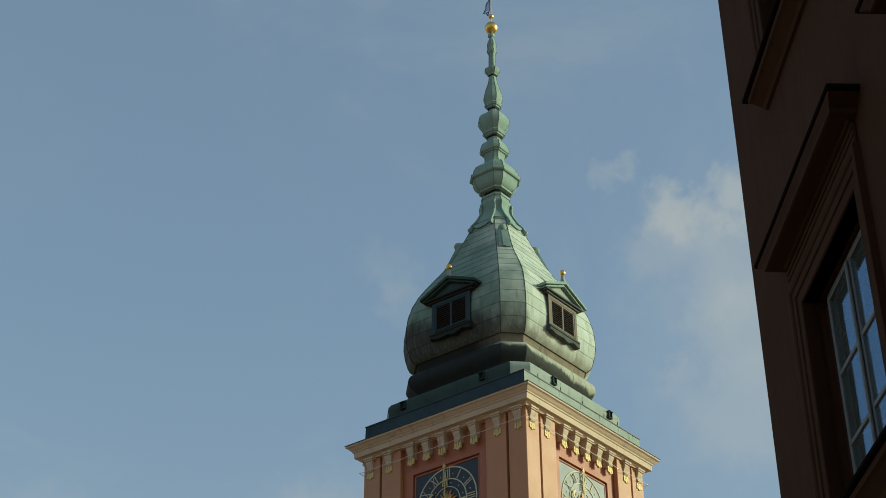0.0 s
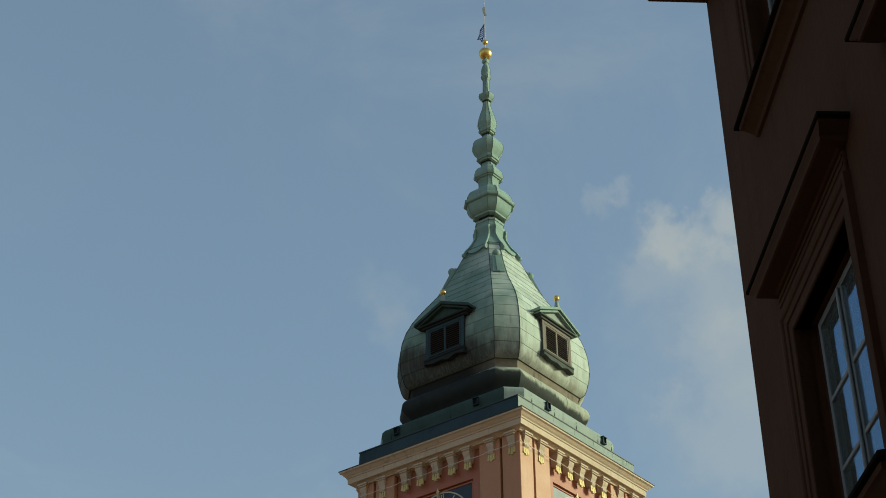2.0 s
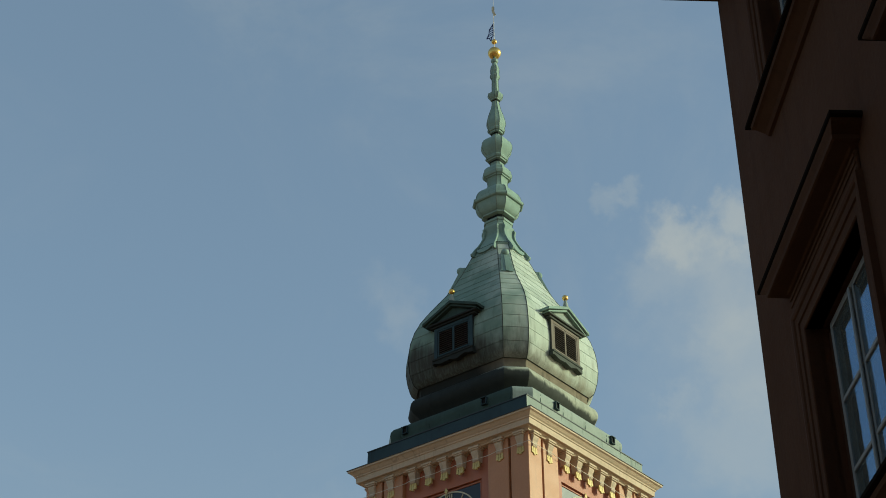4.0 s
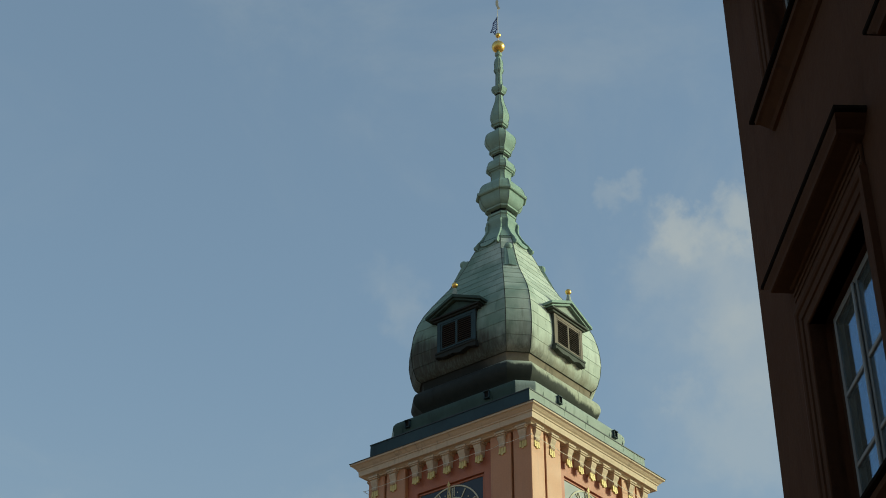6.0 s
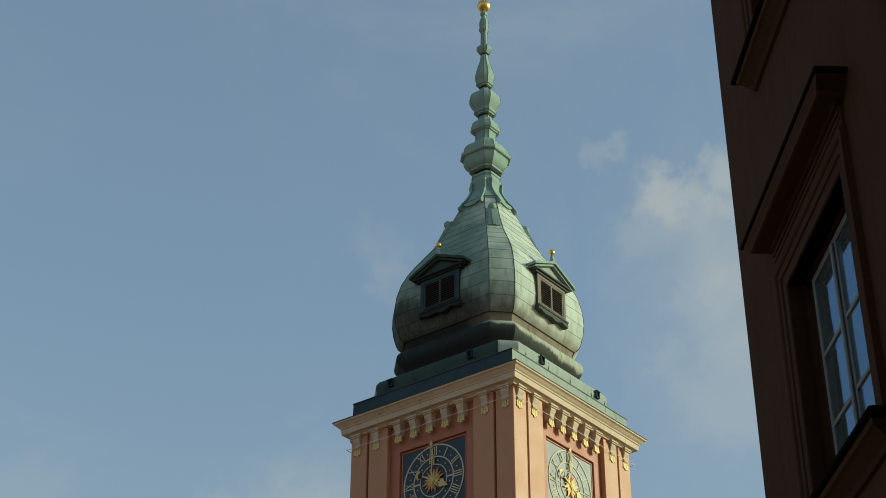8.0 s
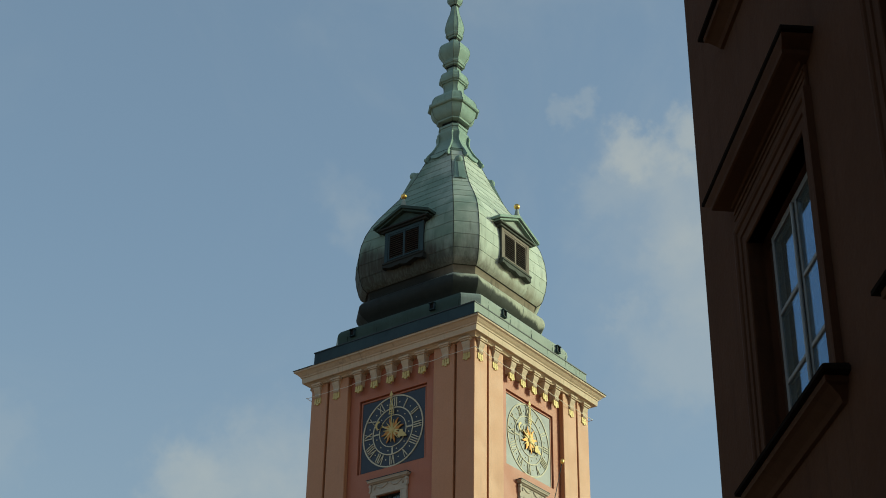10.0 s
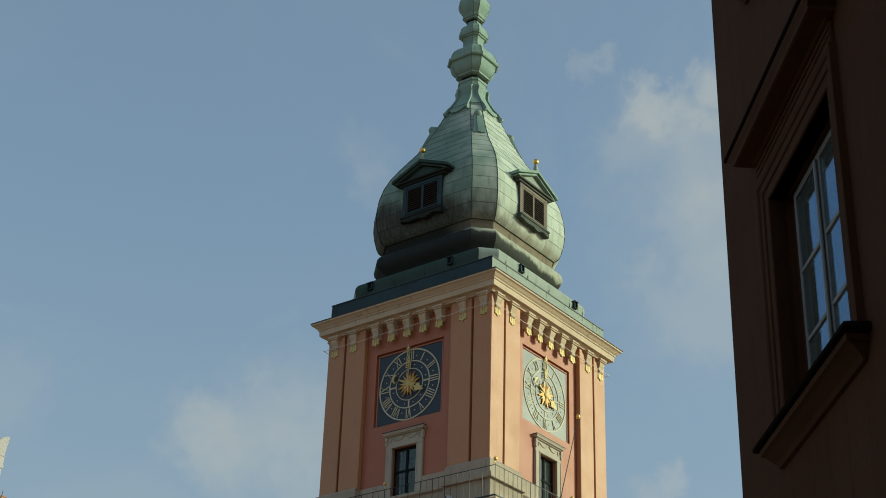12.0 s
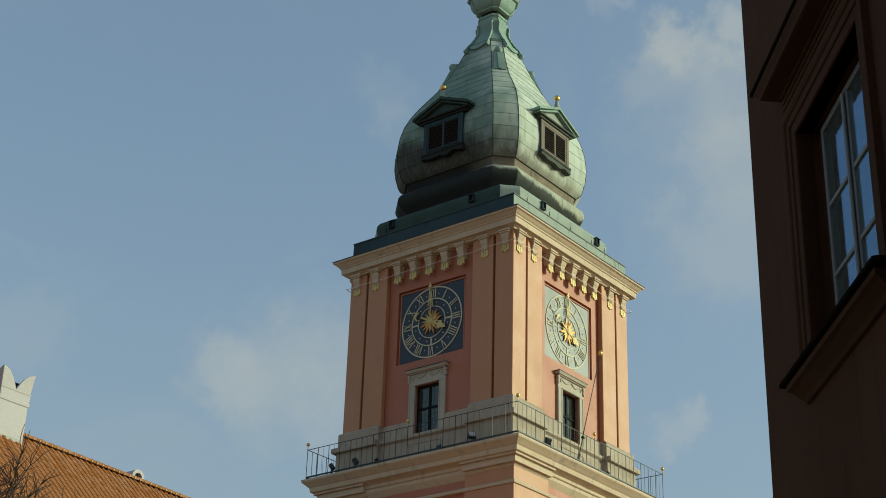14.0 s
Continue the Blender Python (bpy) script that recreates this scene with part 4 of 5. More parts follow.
def sheet(rows, lap, bm=None):
    """One thin sheet bent along the curve; rows of (left, right, normal) from its foot up."""
    bm = bm or bmesh.new()
    top = len(rows) - 1
    outer = [[bm.verts.new(p + n * (0.004 + lap * (1 - i / top))) for p in (a, b)] for i, (a, b, n) in enumerate(rows)]
    inner = [[bm.verts.new(p - n * 0.028) for p in (a, b)] for a, b, n in rows]
    for i in range(top):
        bm.faces.new((outer[i][0], outer[i][1], outer[i + 1][1], outer[i + 1][0])).smooth = True
        bm.faces.new((outer[i][0], outer[i + 1][0], inner[i + 1][0], inner[i][0]))
        bm.faces.new((outer[i][1], inner[i][1], inner[i + 1][1], outer[i + 1][1]))
    bm.faces.new((outer[0][1], outer[0][0], inner[0][0], inner[0][1]))
    bm.faces.new((outer[top][0], outer[top][1], inner[top][1], inner[top][0]))
    rim = [row[0] for row in outer] + [row[1] for row in reversed(outer)]
    for a, b in zip(rim, rim[1:] + rim[:1]):
        bm.edges.get((a, b)).smooth = False
    return bm


def dome_row(z, wide):
    """The ends of a level line across a broad face or a cut corner, and the way out from it."""
    (s, c), (s0, _), (s1, _) = dome_at(z), dome_at(max(z - 0.12, DOME[0][0])), dome_at(min(z + 0.12, DOME[-1][0]))
    rise = (s0 - s1) / 0.24
    if wide:
        return Vector((-s * (1 - c), -s, z)), Vector((s * (1 - c), -s, z)), Vector((0, -1, rise)).normalized()
    return Vector((s * (1 - c), -s, z)), Vector((s, -s * (1 - c), z)), Vector((0.7071, -0.7071, rise)).normalized()


far_sheets = bmesh.new()
for k in range(8):
    wide = k % 2 == 0
    turn = turned(k // 2)
    for i, (z0, z1) in enumerate(zip(rows_z, rows_z[1:])):
        levels = [dome_row(z0 + 0.005 + (z1 - z0 - 0.01) * q / 4, wide) for q in range(5)]
        count = max(1, round((levels[0][1] - levels[0][0]).length / 1.1)) if wide else 1
        cuts = [j / count for j in range(count + 1)]
        if count > 1 and i % 2:
            cuts = [0.0] + [(j + 0.5) / count for j in range(count)] + [1.0]
        for u0, u1 in zip(cuts, cuts[1:]):
            rows = []
            for a, b, n in levels:
                gap = 0.005 / max((b - a).length, 0.01)
                rows.append((a.lerp(b, u0 + gap), a.lerp(b, u1 - gap), n))
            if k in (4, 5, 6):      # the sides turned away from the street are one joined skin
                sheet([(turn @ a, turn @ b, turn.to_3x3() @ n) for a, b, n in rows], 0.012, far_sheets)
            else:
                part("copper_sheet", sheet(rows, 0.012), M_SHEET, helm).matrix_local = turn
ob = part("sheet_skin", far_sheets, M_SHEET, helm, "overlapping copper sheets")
ob["kind"] = "stuff"

# standing seams up the eight arrises
for k in range(4):
    for side in (0, 1):
        pts = []
        for z, s, c in DOME:
            pts.append((s * (1 - c), -s - 0.005, z) if side == 0 else (s + 0.005, -s * (1 - c), z))
        bm = tube(pts, 0.022, 5)
        bmesh.ops.transform(bm, matrix=turned(k), verts=bm.verts)
        part("arris_seam", bm, M_DORMER, helm)

for k in range(4):
    for side in (0, 1):
        pts = [(s * (1 - c), -s, z) if side == 0 else (s, -s * (1 - c), z) for z, s, c in SPIRE if z < 56.2]
        bm = tube(pts, 0.010, 4)
        bmesh.ops.transform(bm, matrix=turned(k), verts=bm.verts)
        part("spire_seam", bm, M_DORMER, helm)

# black rings paint shadow and soot into the necks; the last is a seam
for z0, z1, half in ((45.96, 46.175, 0.476), (49.62, 49.73, 0.318), (51.47, 51.555, 0.226), (53.68, 53.765, 0.162), (44.055, 44.085, 1.085)):
    part("soot_shadow_ring", sweep([(half, z0, half * 0.36), (half + 0.012, (z0 + z1) / 2, half * 0.36), (half, z1, half * 0.36)], close=False), M_BLACK, helm)

# scroll brackets at the neck, and hooks on the cut corners
def scroll_mesh(side):
    """A thin S-shaped scroll standing on a face beside the cut corner, rolled at both ends."""
    bm = bmesh.new()
    spine = [(45.40, 0.685, 0.40), (45.30, 0.69, 0.41), (45.12, 0.655, 0.41), (44.90, 0.675, 0.42), (44.62, 0.80, 0.46), (44.30, 0.975, 0.53), (44.02, 1.18, 0.60), (43.80, 1.29, 0.645), (43.66, 1.35, 0.67)]
    rows = []
    for z, out, x in spine:
        rows.append([bm.verts.new((side * (x + dx), -out + dy, z)) for dx, dy in ((-0.045, -0.04), (0.045, -0.04), (0.045, 0.17), (-0.045, 0.17))])
    for ra, rb in zip(rows, rows[1:]):
        for q in range(4):
            bm.faces.new((ra[q], ra[(q + 1) % 4], rb[(q + 1) % 4], rb[q]))
    bm.faces.new(rows[0]), bm.faces.new(rows[-1])
    for z, out, x, r in ((45.38, 0.67, 0.40, 0.07), (43.70, 1.31, 0.66, 0.11)):
        bmesh.ops.create_cone(bm, cap_ends=True, segments=14, radius1=r, radius2=r, depth=0.12, matrix=Matrix.Translation((side * x, -out + 0.02, z)) @ Matrix.Rotation(math.pi / 2, 4, "Y"))
    return bm


def hook_mesh():
    prof = [(1.55, 43.00), (1.74, 43.14), (1.92, 43.06), (1.99, 42.90), (2.06, 42.70), (2.55, 41.58), (2.36, 41.58), (1.70, 42.80)]
    bm = slab(prof, -0.18, 0.18)
    for v in bm.verts:
        v.co.y *= 1.0 + 0.42 * max(0.0, 43.0 - v.co.z)
    bmesh.ops.create_uvsphere(bm, u_segments=16, v_segments=10, radius=0.2, matrix=Matrix.Translation((1.92, 0, 43.0)))
    slab([(2.00, 42.86), (2.09, 42.72), (2.59, 41.60), (2.50, 41.60)], -0.075, 0.075, bm)
    return bm


def skirt_tongue():
    """The rounded lower edge of the neck's lip on one face."""
    pts = [(0.50 * math.cos(q), 44.0 - 0.34 * math.sin(q)) for q in (math.pi * i / 14 for i in range(15))]
    bm = slab(pts, -1.16, -1.02)
    for v in bm.verts:
        v.co.y -= 0.36 * (44.0 - v.co.z)
    return bm


for side in (-1, 1):
    put_sides("scroll_bracket", lambda: scroll_mesh(side), M_COPPER, helm, label="curled copper scroll")
put_sides("skirt_tongue", skirt_tongue, M_COPPER, helm)
hook_me = mesh_of("roof_hook", hook_mesh(), M_COPPER)
for k in range(4):
    tagged(share("roof_hook", hook_me, helm, turned(k) @ Matrix.Rotation(radians(-45), 4, "Z")), "copper hook with a rolled head")


# ---- dormers ----
def dormer(k):
    m = Matrix.Translation((0, 0, 0.12)) @ turned(k)
    f, back = -3.66, -2.2

    def mk(name, bm, mat, parent, label=""):
        bmesh.ops.transform(bm, matrix=m, verts=bm.verts)
        return part(name, bm, mat, parent, label)
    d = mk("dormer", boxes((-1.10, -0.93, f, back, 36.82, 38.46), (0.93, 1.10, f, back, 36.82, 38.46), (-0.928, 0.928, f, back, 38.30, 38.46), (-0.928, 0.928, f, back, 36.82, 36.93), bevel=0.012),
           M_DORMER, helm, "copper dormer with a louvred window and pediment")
    bm = boxes((-1.30, 1.30, f - 0.10, back, 38.464, 38.56), (-1.42, 1.42, f - 0.2, back, 38.564, 38.66), bevel=0.015)
    mk("entablature", bm, M_DORMER, d)
    bm = slab([(-1.25, 38.664), (1.25, 38.664), (0, 39.24)], f - 0.02, back)
    # lighter copper and wood only sunward; elsewhere soot with shade painted in
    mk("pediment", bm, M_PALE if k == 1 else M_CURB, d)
    mk("front_trim", boxes((-1.12, -0.935, f - 0.03, f - 0.003, 36.83, 38.45), (0.935, 1.12, f - 0.03, f - 0.003, 36.83, 38.45), (-0.934, 0.934, f - 0.03, f - 0.003, 38.30, 38.45), bevel=0.008), M_LOUVRE if k == 1 else M_BAND, d, "grey-brown wooden surround" if k == 1 else "sooty surround with painted shade")
    bm = bmesh.new()
    for s in (-1, 1):
        outline = [(s * 1.62, 38.67), (s * 1.62, 38.80), (0, 39.50), (0, 39.36)]
        slab(outline if s > 0 else outline[::-1], f - 0.30, -1.6, bm)
        outline = [(s * 1.50, 38.60), (s * 1.50, 38.668), (0, 39.355), (0, 39.25)]
        slab(outline if s > 0 else outline[::-1], f - 0.2, -1.9, bm)
    mk("dormer_roof", bm, M_COPPER if k == 1 else M_CURB, d, "copper pediment roof")
    bm = boxes((-1.16, 1.16, f - 0.14, f + 0.2, 36.72, 36.816), bevel=0.01)
    outline = [(-1.16, 36.716)]
    for i in range(25):
        x = -1.16 + 2.32 * i / 24
        outline.append((x, 36.60 - 0.11 * abs(math.sin(x * 3.6 + 0.6)) - (0.05 if abs(x) < 0.35 else 0)))
    outline.append((1.16, 36.716))
    slab(outline, f - 0.10, f + 0.15, bm)
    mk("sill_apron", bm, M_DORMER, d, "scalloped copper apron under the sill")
    mk("louvre_backing", boxes((-0.925, 0.925, f + 0.05, f + 0.07, 36.935, 38.295)), M_LOUVRE_DARK, d)
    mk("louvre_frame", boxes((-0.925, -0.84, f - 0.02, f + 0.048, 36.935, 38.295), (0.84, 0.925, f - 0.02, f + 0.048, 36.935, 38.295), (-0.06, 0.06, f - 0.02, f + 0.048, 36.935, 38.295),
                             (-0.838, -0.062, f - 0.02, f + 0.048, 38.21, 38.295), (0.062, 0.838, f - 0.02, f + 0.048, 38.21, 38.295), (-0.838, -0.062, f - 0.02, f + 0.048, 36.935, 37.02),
                             (0.062, 0.838, f - 0.02, f + 0.048, 36.935, 37.02), bevel=0.008), M_LOUVRE if k == 1 else M_BAND, d, "grey-brown louvre frame" if k == 1 else "sooty louvre frame with painted shade")
    for x0, x1 in ((-0.836, -0.064), (0.064, 0.836)):
        for i in range(11):
            z = 37.07 + i * 0.107
            bm = bmesh.new()
            box(bm, x0, x1, -0.042, 0.042, -0.011, 0.011)
            bmesh.ops.transform(bm, matrix=Matrix.Translation((0, f + 0.005, z)) @ Matrix.Rotation(radians(22), 4, "X"), verts=bm.verts)
            mk("slat", bm, M_SLAT, d)
    bm = tube([(0, f - 0.12, 39.44), (0, f - 0.12, 39.58), (0, f - 0.12, 39.72), (0, f - 0.12, 39.88)], 0.16, 10, 0.07)
    mk("finial_base", bm, M_PALE, d)
    bm = ball((0, f - 0.12, 40.04), 0.145, 14)
    tube([(0, f - 0.12, 39.66), (0, f - 0.12, 39.92)], 0.035, 6, bm=bm)
    mk("finial", bm, M_GOLD, d, "gilded ball finial")


for k in range(4):
    dormer(k)

# spire tip
part("tip_ball", ball((0, 0, 57.05), 0.355, 24), M_GOLD, helm, "gilded ball")
part("small_ball", ball((0, 0, 57.86), 0.15, 16), M_GOLD, helm, "small gilded ball")
part("staff", tube([(0, 0, 56.7), (0, 0, 58.0), (0, 0, 61.4)], 0.030, 8, 0.008), M_CABLE, helm)
vane = bmesh.new()


def strap(p, q, w=0.035):
    """A flat strap of the pierced vane between two points."""
    bar(vane, p, q, w, -0.012, 0.012)


rim = [(0.03, 59.15), (0.13, 58.92), (0.25, 58.72), (0.27, 58.42), (0.40, 58.06), (0.27, 58.14), (0.17, 57.92), (0.10, 58.24), (0.03, 58.34)]
for p, q in zip(rim, rim[1:]):
    strap(p, q, 0.045)
for p, q in (((0.05, 59.02), (0.15, 58.88)), ((0.05, 58.86), (0.24, 58.68)), ((0.05, 58.70), (0.26, 58.54)), ((0.05, 58.56), (0.28, 58.38)), ((0.06, 58.42), (0.33, 58.22)), ((0.12, 58.2), (0.25, 58.1)), ((0.05, 59.05), (0.05, 58.32))):
    strap(p, q)
bmesh.ops.transform(vane, matrix=Matrix.Rotation(radians(217), 4, "Z"), verts=vane.verts)
part("weather_vane", vane, M_VANE, helm, "dark blue pierced metal flag vane")
emblem = slab([(-0.10, 60.30), (-0.02, 60.42), (0.06, 60.30), (0.05, 60.0), (0.14, 59.78), (0.04, 59.72), (-0.06, 59.95), (-0.1, 60.1)], -0.025, 0.025)
bmesh.ops.transform(emblem, matrix=Matrix.Rotation(radians(36), 4, "Z"), verts=emblem.verts)
part("tip_emblem", emblem, M_DIAL_LINE, helm, "pale metal emblem")

# ---- the near house ----
B_O = (39.115, -52.83, 0.0)
b_way = 0.720
HOUSE = Matrix.Translation(B_O) @ Matrix(((-math.sin(b_way), -math.cos(b_way), 0, 0), (math.cos(b_way), -math.sin(b_way), 0, 0), (0, 0, 1, 0), (0, 0, 0, 1)))
house = empty("corner_house", HOUSE)     # x runs along the street, y to the left of it
WALL_Y, END = -3.25, 12.14
COLUMNS = [9.95, 6.70, 3.30, -0.06, -3.42]
FLOORS = [(1.35, 3.25), (5.95, 7.96), (10.23, 12.05)]      # sill top, head of opening
HALF = 0.80


def house_wall():
    """The street wall with its openings cut through, one connected mesh."""
    bm = bmesh.new()
    xs = sorted([-7.0, END] + [c + d for c in COLUMNS for d in (-HALF, HALF)])
    zs = sorted([0.0, 12.66] + [z for pair in FLOORS for z in pair])
    grid = {(i, j): bm.verts.new((x, WALL_Y, z)) for i, x in enumerate(xs) for j, z in enumerate(zs)}
    for i in range(len(xs) - 1):
        for j in range(len(zs) - 1):
            if not (i % 2 and j % 2):
                bm.faces.new([grid[q] for q in ((i, j), (i + 1, j), (i + 1, j + 1), (i, j + 1))])
    out = bmesh.ops.extrude_face_region(bm, geom=list(bm.faces))
    bmesh.ops.translate(bm, vec=(0, -0.55, 0), verts=[q for q in out["geom"] if isinstance(q, bmesh.types.BMVert)])
    return bm


def architrave(c, sill, head, profile):
    """A moulding carried up one side of an opening, over its head and down the other; rows of (outward, projection)."""
    bm = bmesh.new()
    rings = []
    for sx, z, up in ((-1, sill, 0), (-1, head, 1), (1, head, 1), (1, sill, 0)):
        rings.append([bm.verts.new((c + sx * (HALF + o), WALL_Y + d, z + up * o)) for o, d in profile])
    for ra, rb in zip(rings, rings[1:]):
        for k in range(len(profile) - 1):
            bm.faces.new((ra[k], ra[k + 1], rb[k + 1], rb[k]))
    bm.faces.new(rings[0]), bm.faces.new(rings[-1])
    return bm


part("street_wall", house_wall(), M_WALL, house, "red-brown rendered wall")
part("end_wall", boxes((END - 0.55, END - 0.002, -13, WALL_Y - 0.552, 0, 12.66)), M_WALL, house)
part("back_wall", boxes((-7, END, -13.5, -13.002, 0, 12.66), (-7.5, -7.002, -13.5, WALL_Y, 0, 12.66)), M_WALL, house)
for z in (4.45, 9.0):
    part("inner_floor", boxes((-7, END - 0.6, -13, WALL_Y - 0.56, z, z + 0.3)), M_ROOM, house)
part("inner_partition", boxes((-7, END - 0.6, WALL_Y - 3.2, WALL_Y - 3.0, 0, 12.6)), M_ROOM, house)
bm = bmesh.new()
rv = [bm.verts.new(p) for p in ((-7.6, WALL_Y + 0.62, 12.824), (END, WALL_Y + 0.62, 12.824), (END, -13.6, 12.824), (-7.6, -13.6, 12.824), (-3, -8.4, 16.6), (END, -8.4, 16.6))]
for q in ((0, 1, 5, 4), (1, 2, 5), (2, 3, 4, 5), (3, 0, 4), (0, 3, 2, 1)):
    bm.faces.new([rv[i] for i in q])
part("roof", bm, M_TILE_FIELD, house, "clay tiled roof")
part("eaves_board", boxes((-7.6, END + 0.01, -13.6, WALL_Y + 0.62, 12.664, 12.82), bevel=0.02), M_WALL_TRIM, house, "dark boarded eaves")


def frame_ring(x0, x1, z0, z1, w, y0, y1):
    """A rectangular frame as one closed body."""
    bm = bmesh.new()
    loops = []
    for y in (y0, y1):
        for e in (0.0, w):
            loops.append([bm.verts.new((x, y, z)) for x, z in ((x0 + e, z0 + e), (x1 - e, z0 + e), (x1 - e, z1 - e), (x0 + e, z1 - e))])
    for a, q in ((0, 1), (1, 3), (3, 2), (2, 0)):
        for k in range(4):
            bm.faces.new((loops[a][k], loops[a][(k + 1) % 4], loops[q][(k + 1) % 4], loops[q][k]))
    return bm


def moulding(c, rows):
    """A moulding on the street wall with its ends returned; rows of (half length, projection, height)."""
    bm = bmesh.new()
    rings = [[bm.verts.new((c + u * h, WALL_Y + (p if q else -0.02), z)) for u, q in ((-1, 0), (-1, 1), (1, 1), (1, 0))] for h, p, z in rows]
    for ra, rb in zip(rings, rings[1:]):
        for k in range(3):
            bm.faces.new((ra[k], ra[k + 1], rb[k + 1], rb[k]))
    return bm


def house_window(c, sill, head, tall):
    y = WALL_Y
    h = HALF - 0.16
    bm = architrave(c, sill + 0.03, head, [(0.0, -0.12), (0.0, 0.012), (0.008, 0.02), (0.095, 0.02), (0.10, 0.034), (0.13, 0.036), (0.165, 0.036), (0.175, 0.05), (0.20, 0.058), (0.232, 0.055), (0.236, 0.0)])
    win = part("window", bm, M_WALL_TRIM, house, "tall casement window with a moulded surround")
    if tall:
        bm = boxes((c - HALF - 0.22, c + HALF + 0.22, y, y + 0.03, head + 0.238, head + 0.432), bevel=0.006)
        part("frieze", bm, M_WALL_TRIM, win)
        for q in range(3):
            part("fillet", boxes((c - HALF - 0.21, c + HALF + 0.21, y + 0.03, y + 0.036 + 0.003 * q, head + 0.25 + 0.06 * q, head + 0.28 + 0.06 * q), bevel=0.003), M_WALL_TRIM, win)
        z = head + 0.62
        part("hood", moulding(c, [(1.0, 0.0, z - 0.185), (1.0, 0.045, z - 0.18), (1.03, 0.06, z - 0.165), (1.09, 0.185, z - 0.162), (1.095, 0.20, z - 0.155), (1.10, 0.203, z - 0.125),
                                  (1.115, 0.205, z - 0.118), (1.145, 0.212, z - 0.10), (1.185, 0.222, z - 0.075), (1.20, 0.226, z - 0.053), (1.20, 0.0, z - 0.05)]), M_WALL_TRIM, win, "projecting moulded stone hood")
        part("hood_flashing", moulding(c, [(1.21, 0.0, z - 0.049), (1.215, 0.232, z - 0.048), (1.235, 0.24, z - 0.042), (1.235, 0.24, z - 0.015), (1.22, 0.0, z)]), M_HOOD_TOP, win, "dark weathered hood top")
    part("sill", moulding(c, [(1.10, 0.0, sill - 0.04), (1.11, 0.17, sill - 0.036), (1.14, 0.187, sill - 0.03), (1.14, 0.187, sill + 0.0), (1.12, 0.15, sill + 0.018), (1.12, 0.0, sill + 0.026)]), M_HOOD_TOP, win, "dark weathered sill")
    part("sill_moulding", moulding(c, [(1.0, 0.0, sill - 0.20), (1.0, 0.03, sill - 0.195), (1.02, 0.05, sill - 0.16), (1.05, 0.12, sill - 0.10), (1.07, 0.15, sill - 0.085), (1.075, 0.155, sill - 0.044), (1.07, 0.0, sill - 0.042)]), M_WALL_TRIM, win)
    # casements set back in the reveal
    g = y - 0.14
    z0, z1 = sill + 0.03, head - 0.05
    w = 0.055
    for x0, x1 in ((c - HALF, c - h - 0.002), (c + h + 0.002, c + HALF)):
        part("lining_board", boxes((x0, x1, g - 0.10, g - 0.03, z0, z1)), M_WALL_TRIM, win)
    part("casement", frame_ring(c - h, c + h, z0, z1, w, g - 0.06, g), M_WINDOW, win, "grey painted casement frame")
    part("meeting_stile", boxes((c - 0.05, c + 0.05, g - 0.05, g + 0.008, z0 + w, z1 - w), bevel=0.006), M_WINDOW, win)
    part("cover_strip", boxes((c - 0.02, c + 0.02, g + 0.01, g + 0.035, z0 + w, z1 - w), bevel=0.008), M_WINDOW, win)
    cuts = [z0 + w, z0 + (z1 - z0) * 0.335, z0 + (z1 - z0) * 0.635, z1 - w]
    for s in (-1, 1):
        x0, x1 = sorted((c + s * 0.045, c + s * (h - w)))
        for q in cuts[1:-1]:
            part("glazing_bar", boxes((x0, x1, g - 0.045, g + 0.008, q - 0.018, q + 0.018), bevel=0.005), M_WINDOW, win)
        for q0, q1 in zip(cuts, cuts[1:]):
            ob = part("pane", boxes((x0, x1, g - 0.010, g - 0.006, q0 + 0.018, q1 - 0.018)), M_GLASS, win)
            ob.visible_shadow = False


for c in COLUMNS:
    for i, (sill, head) in enumerate(FLOORS):
        house_window(c, sill, head, i < 2)
tagged(house, "shaded red-brown rendered house with tall casement windows", "house")

# ---- the castle wing beside the tower ----
wing = empty("castle_wing", Matrix.Translation((0, -24.0, -0.14)) @ Matrix.Rotation(radians(4.2), 4, "Z") @ Matrix.Translation((0, 24.0, 0)))
RZ, EAVE_X, EAVE_Z, Y0, Y1 = 17.40, 6.2, 11.2, -42.0, -4.95
part("wing_wall", boxes((-5.6, 5.6, Y0 + 0.3, Y1, 0, EAVE_Z + 0.3)), M_STREET, wing)
bm = bmesh.new()
rv = [bm.verts.new(p) for p in ((EAVE_X, Y0, EAVE_Z), (EAVE_X, Y1, EAVE_Z), (0, Y1, RZ - 0.06), (0, Y0, RZ - 0.06), (-EAVE_X, Y0, EAVE_Z), (-EAVE_X, Y1, EAVE_Z))]
for q in ((0, 1, 2, 3), (3, 2, 5, 4), (0, 3, 4), (1, 5, 2), (0, 4, 5, 1)):
    bm.faces.new([rv[i] for i in q])
part("roof_deck", bm, M_TILE_FIELD, wing)
tagged(wing, "long castle wing with an orange clay tile roof", "building")


def tile_points(n=5):
    """Cross section of a rolled clay tile: (across, height)."""
    out = []
    for i in range(n + 1):
        q = math.pi * i / n
        out.append((-0.09 * math.cos(q), 0.036 * math.sin(q)))
    return [(-0.125, 0.0)] + out + [(0.125, 0.0)]


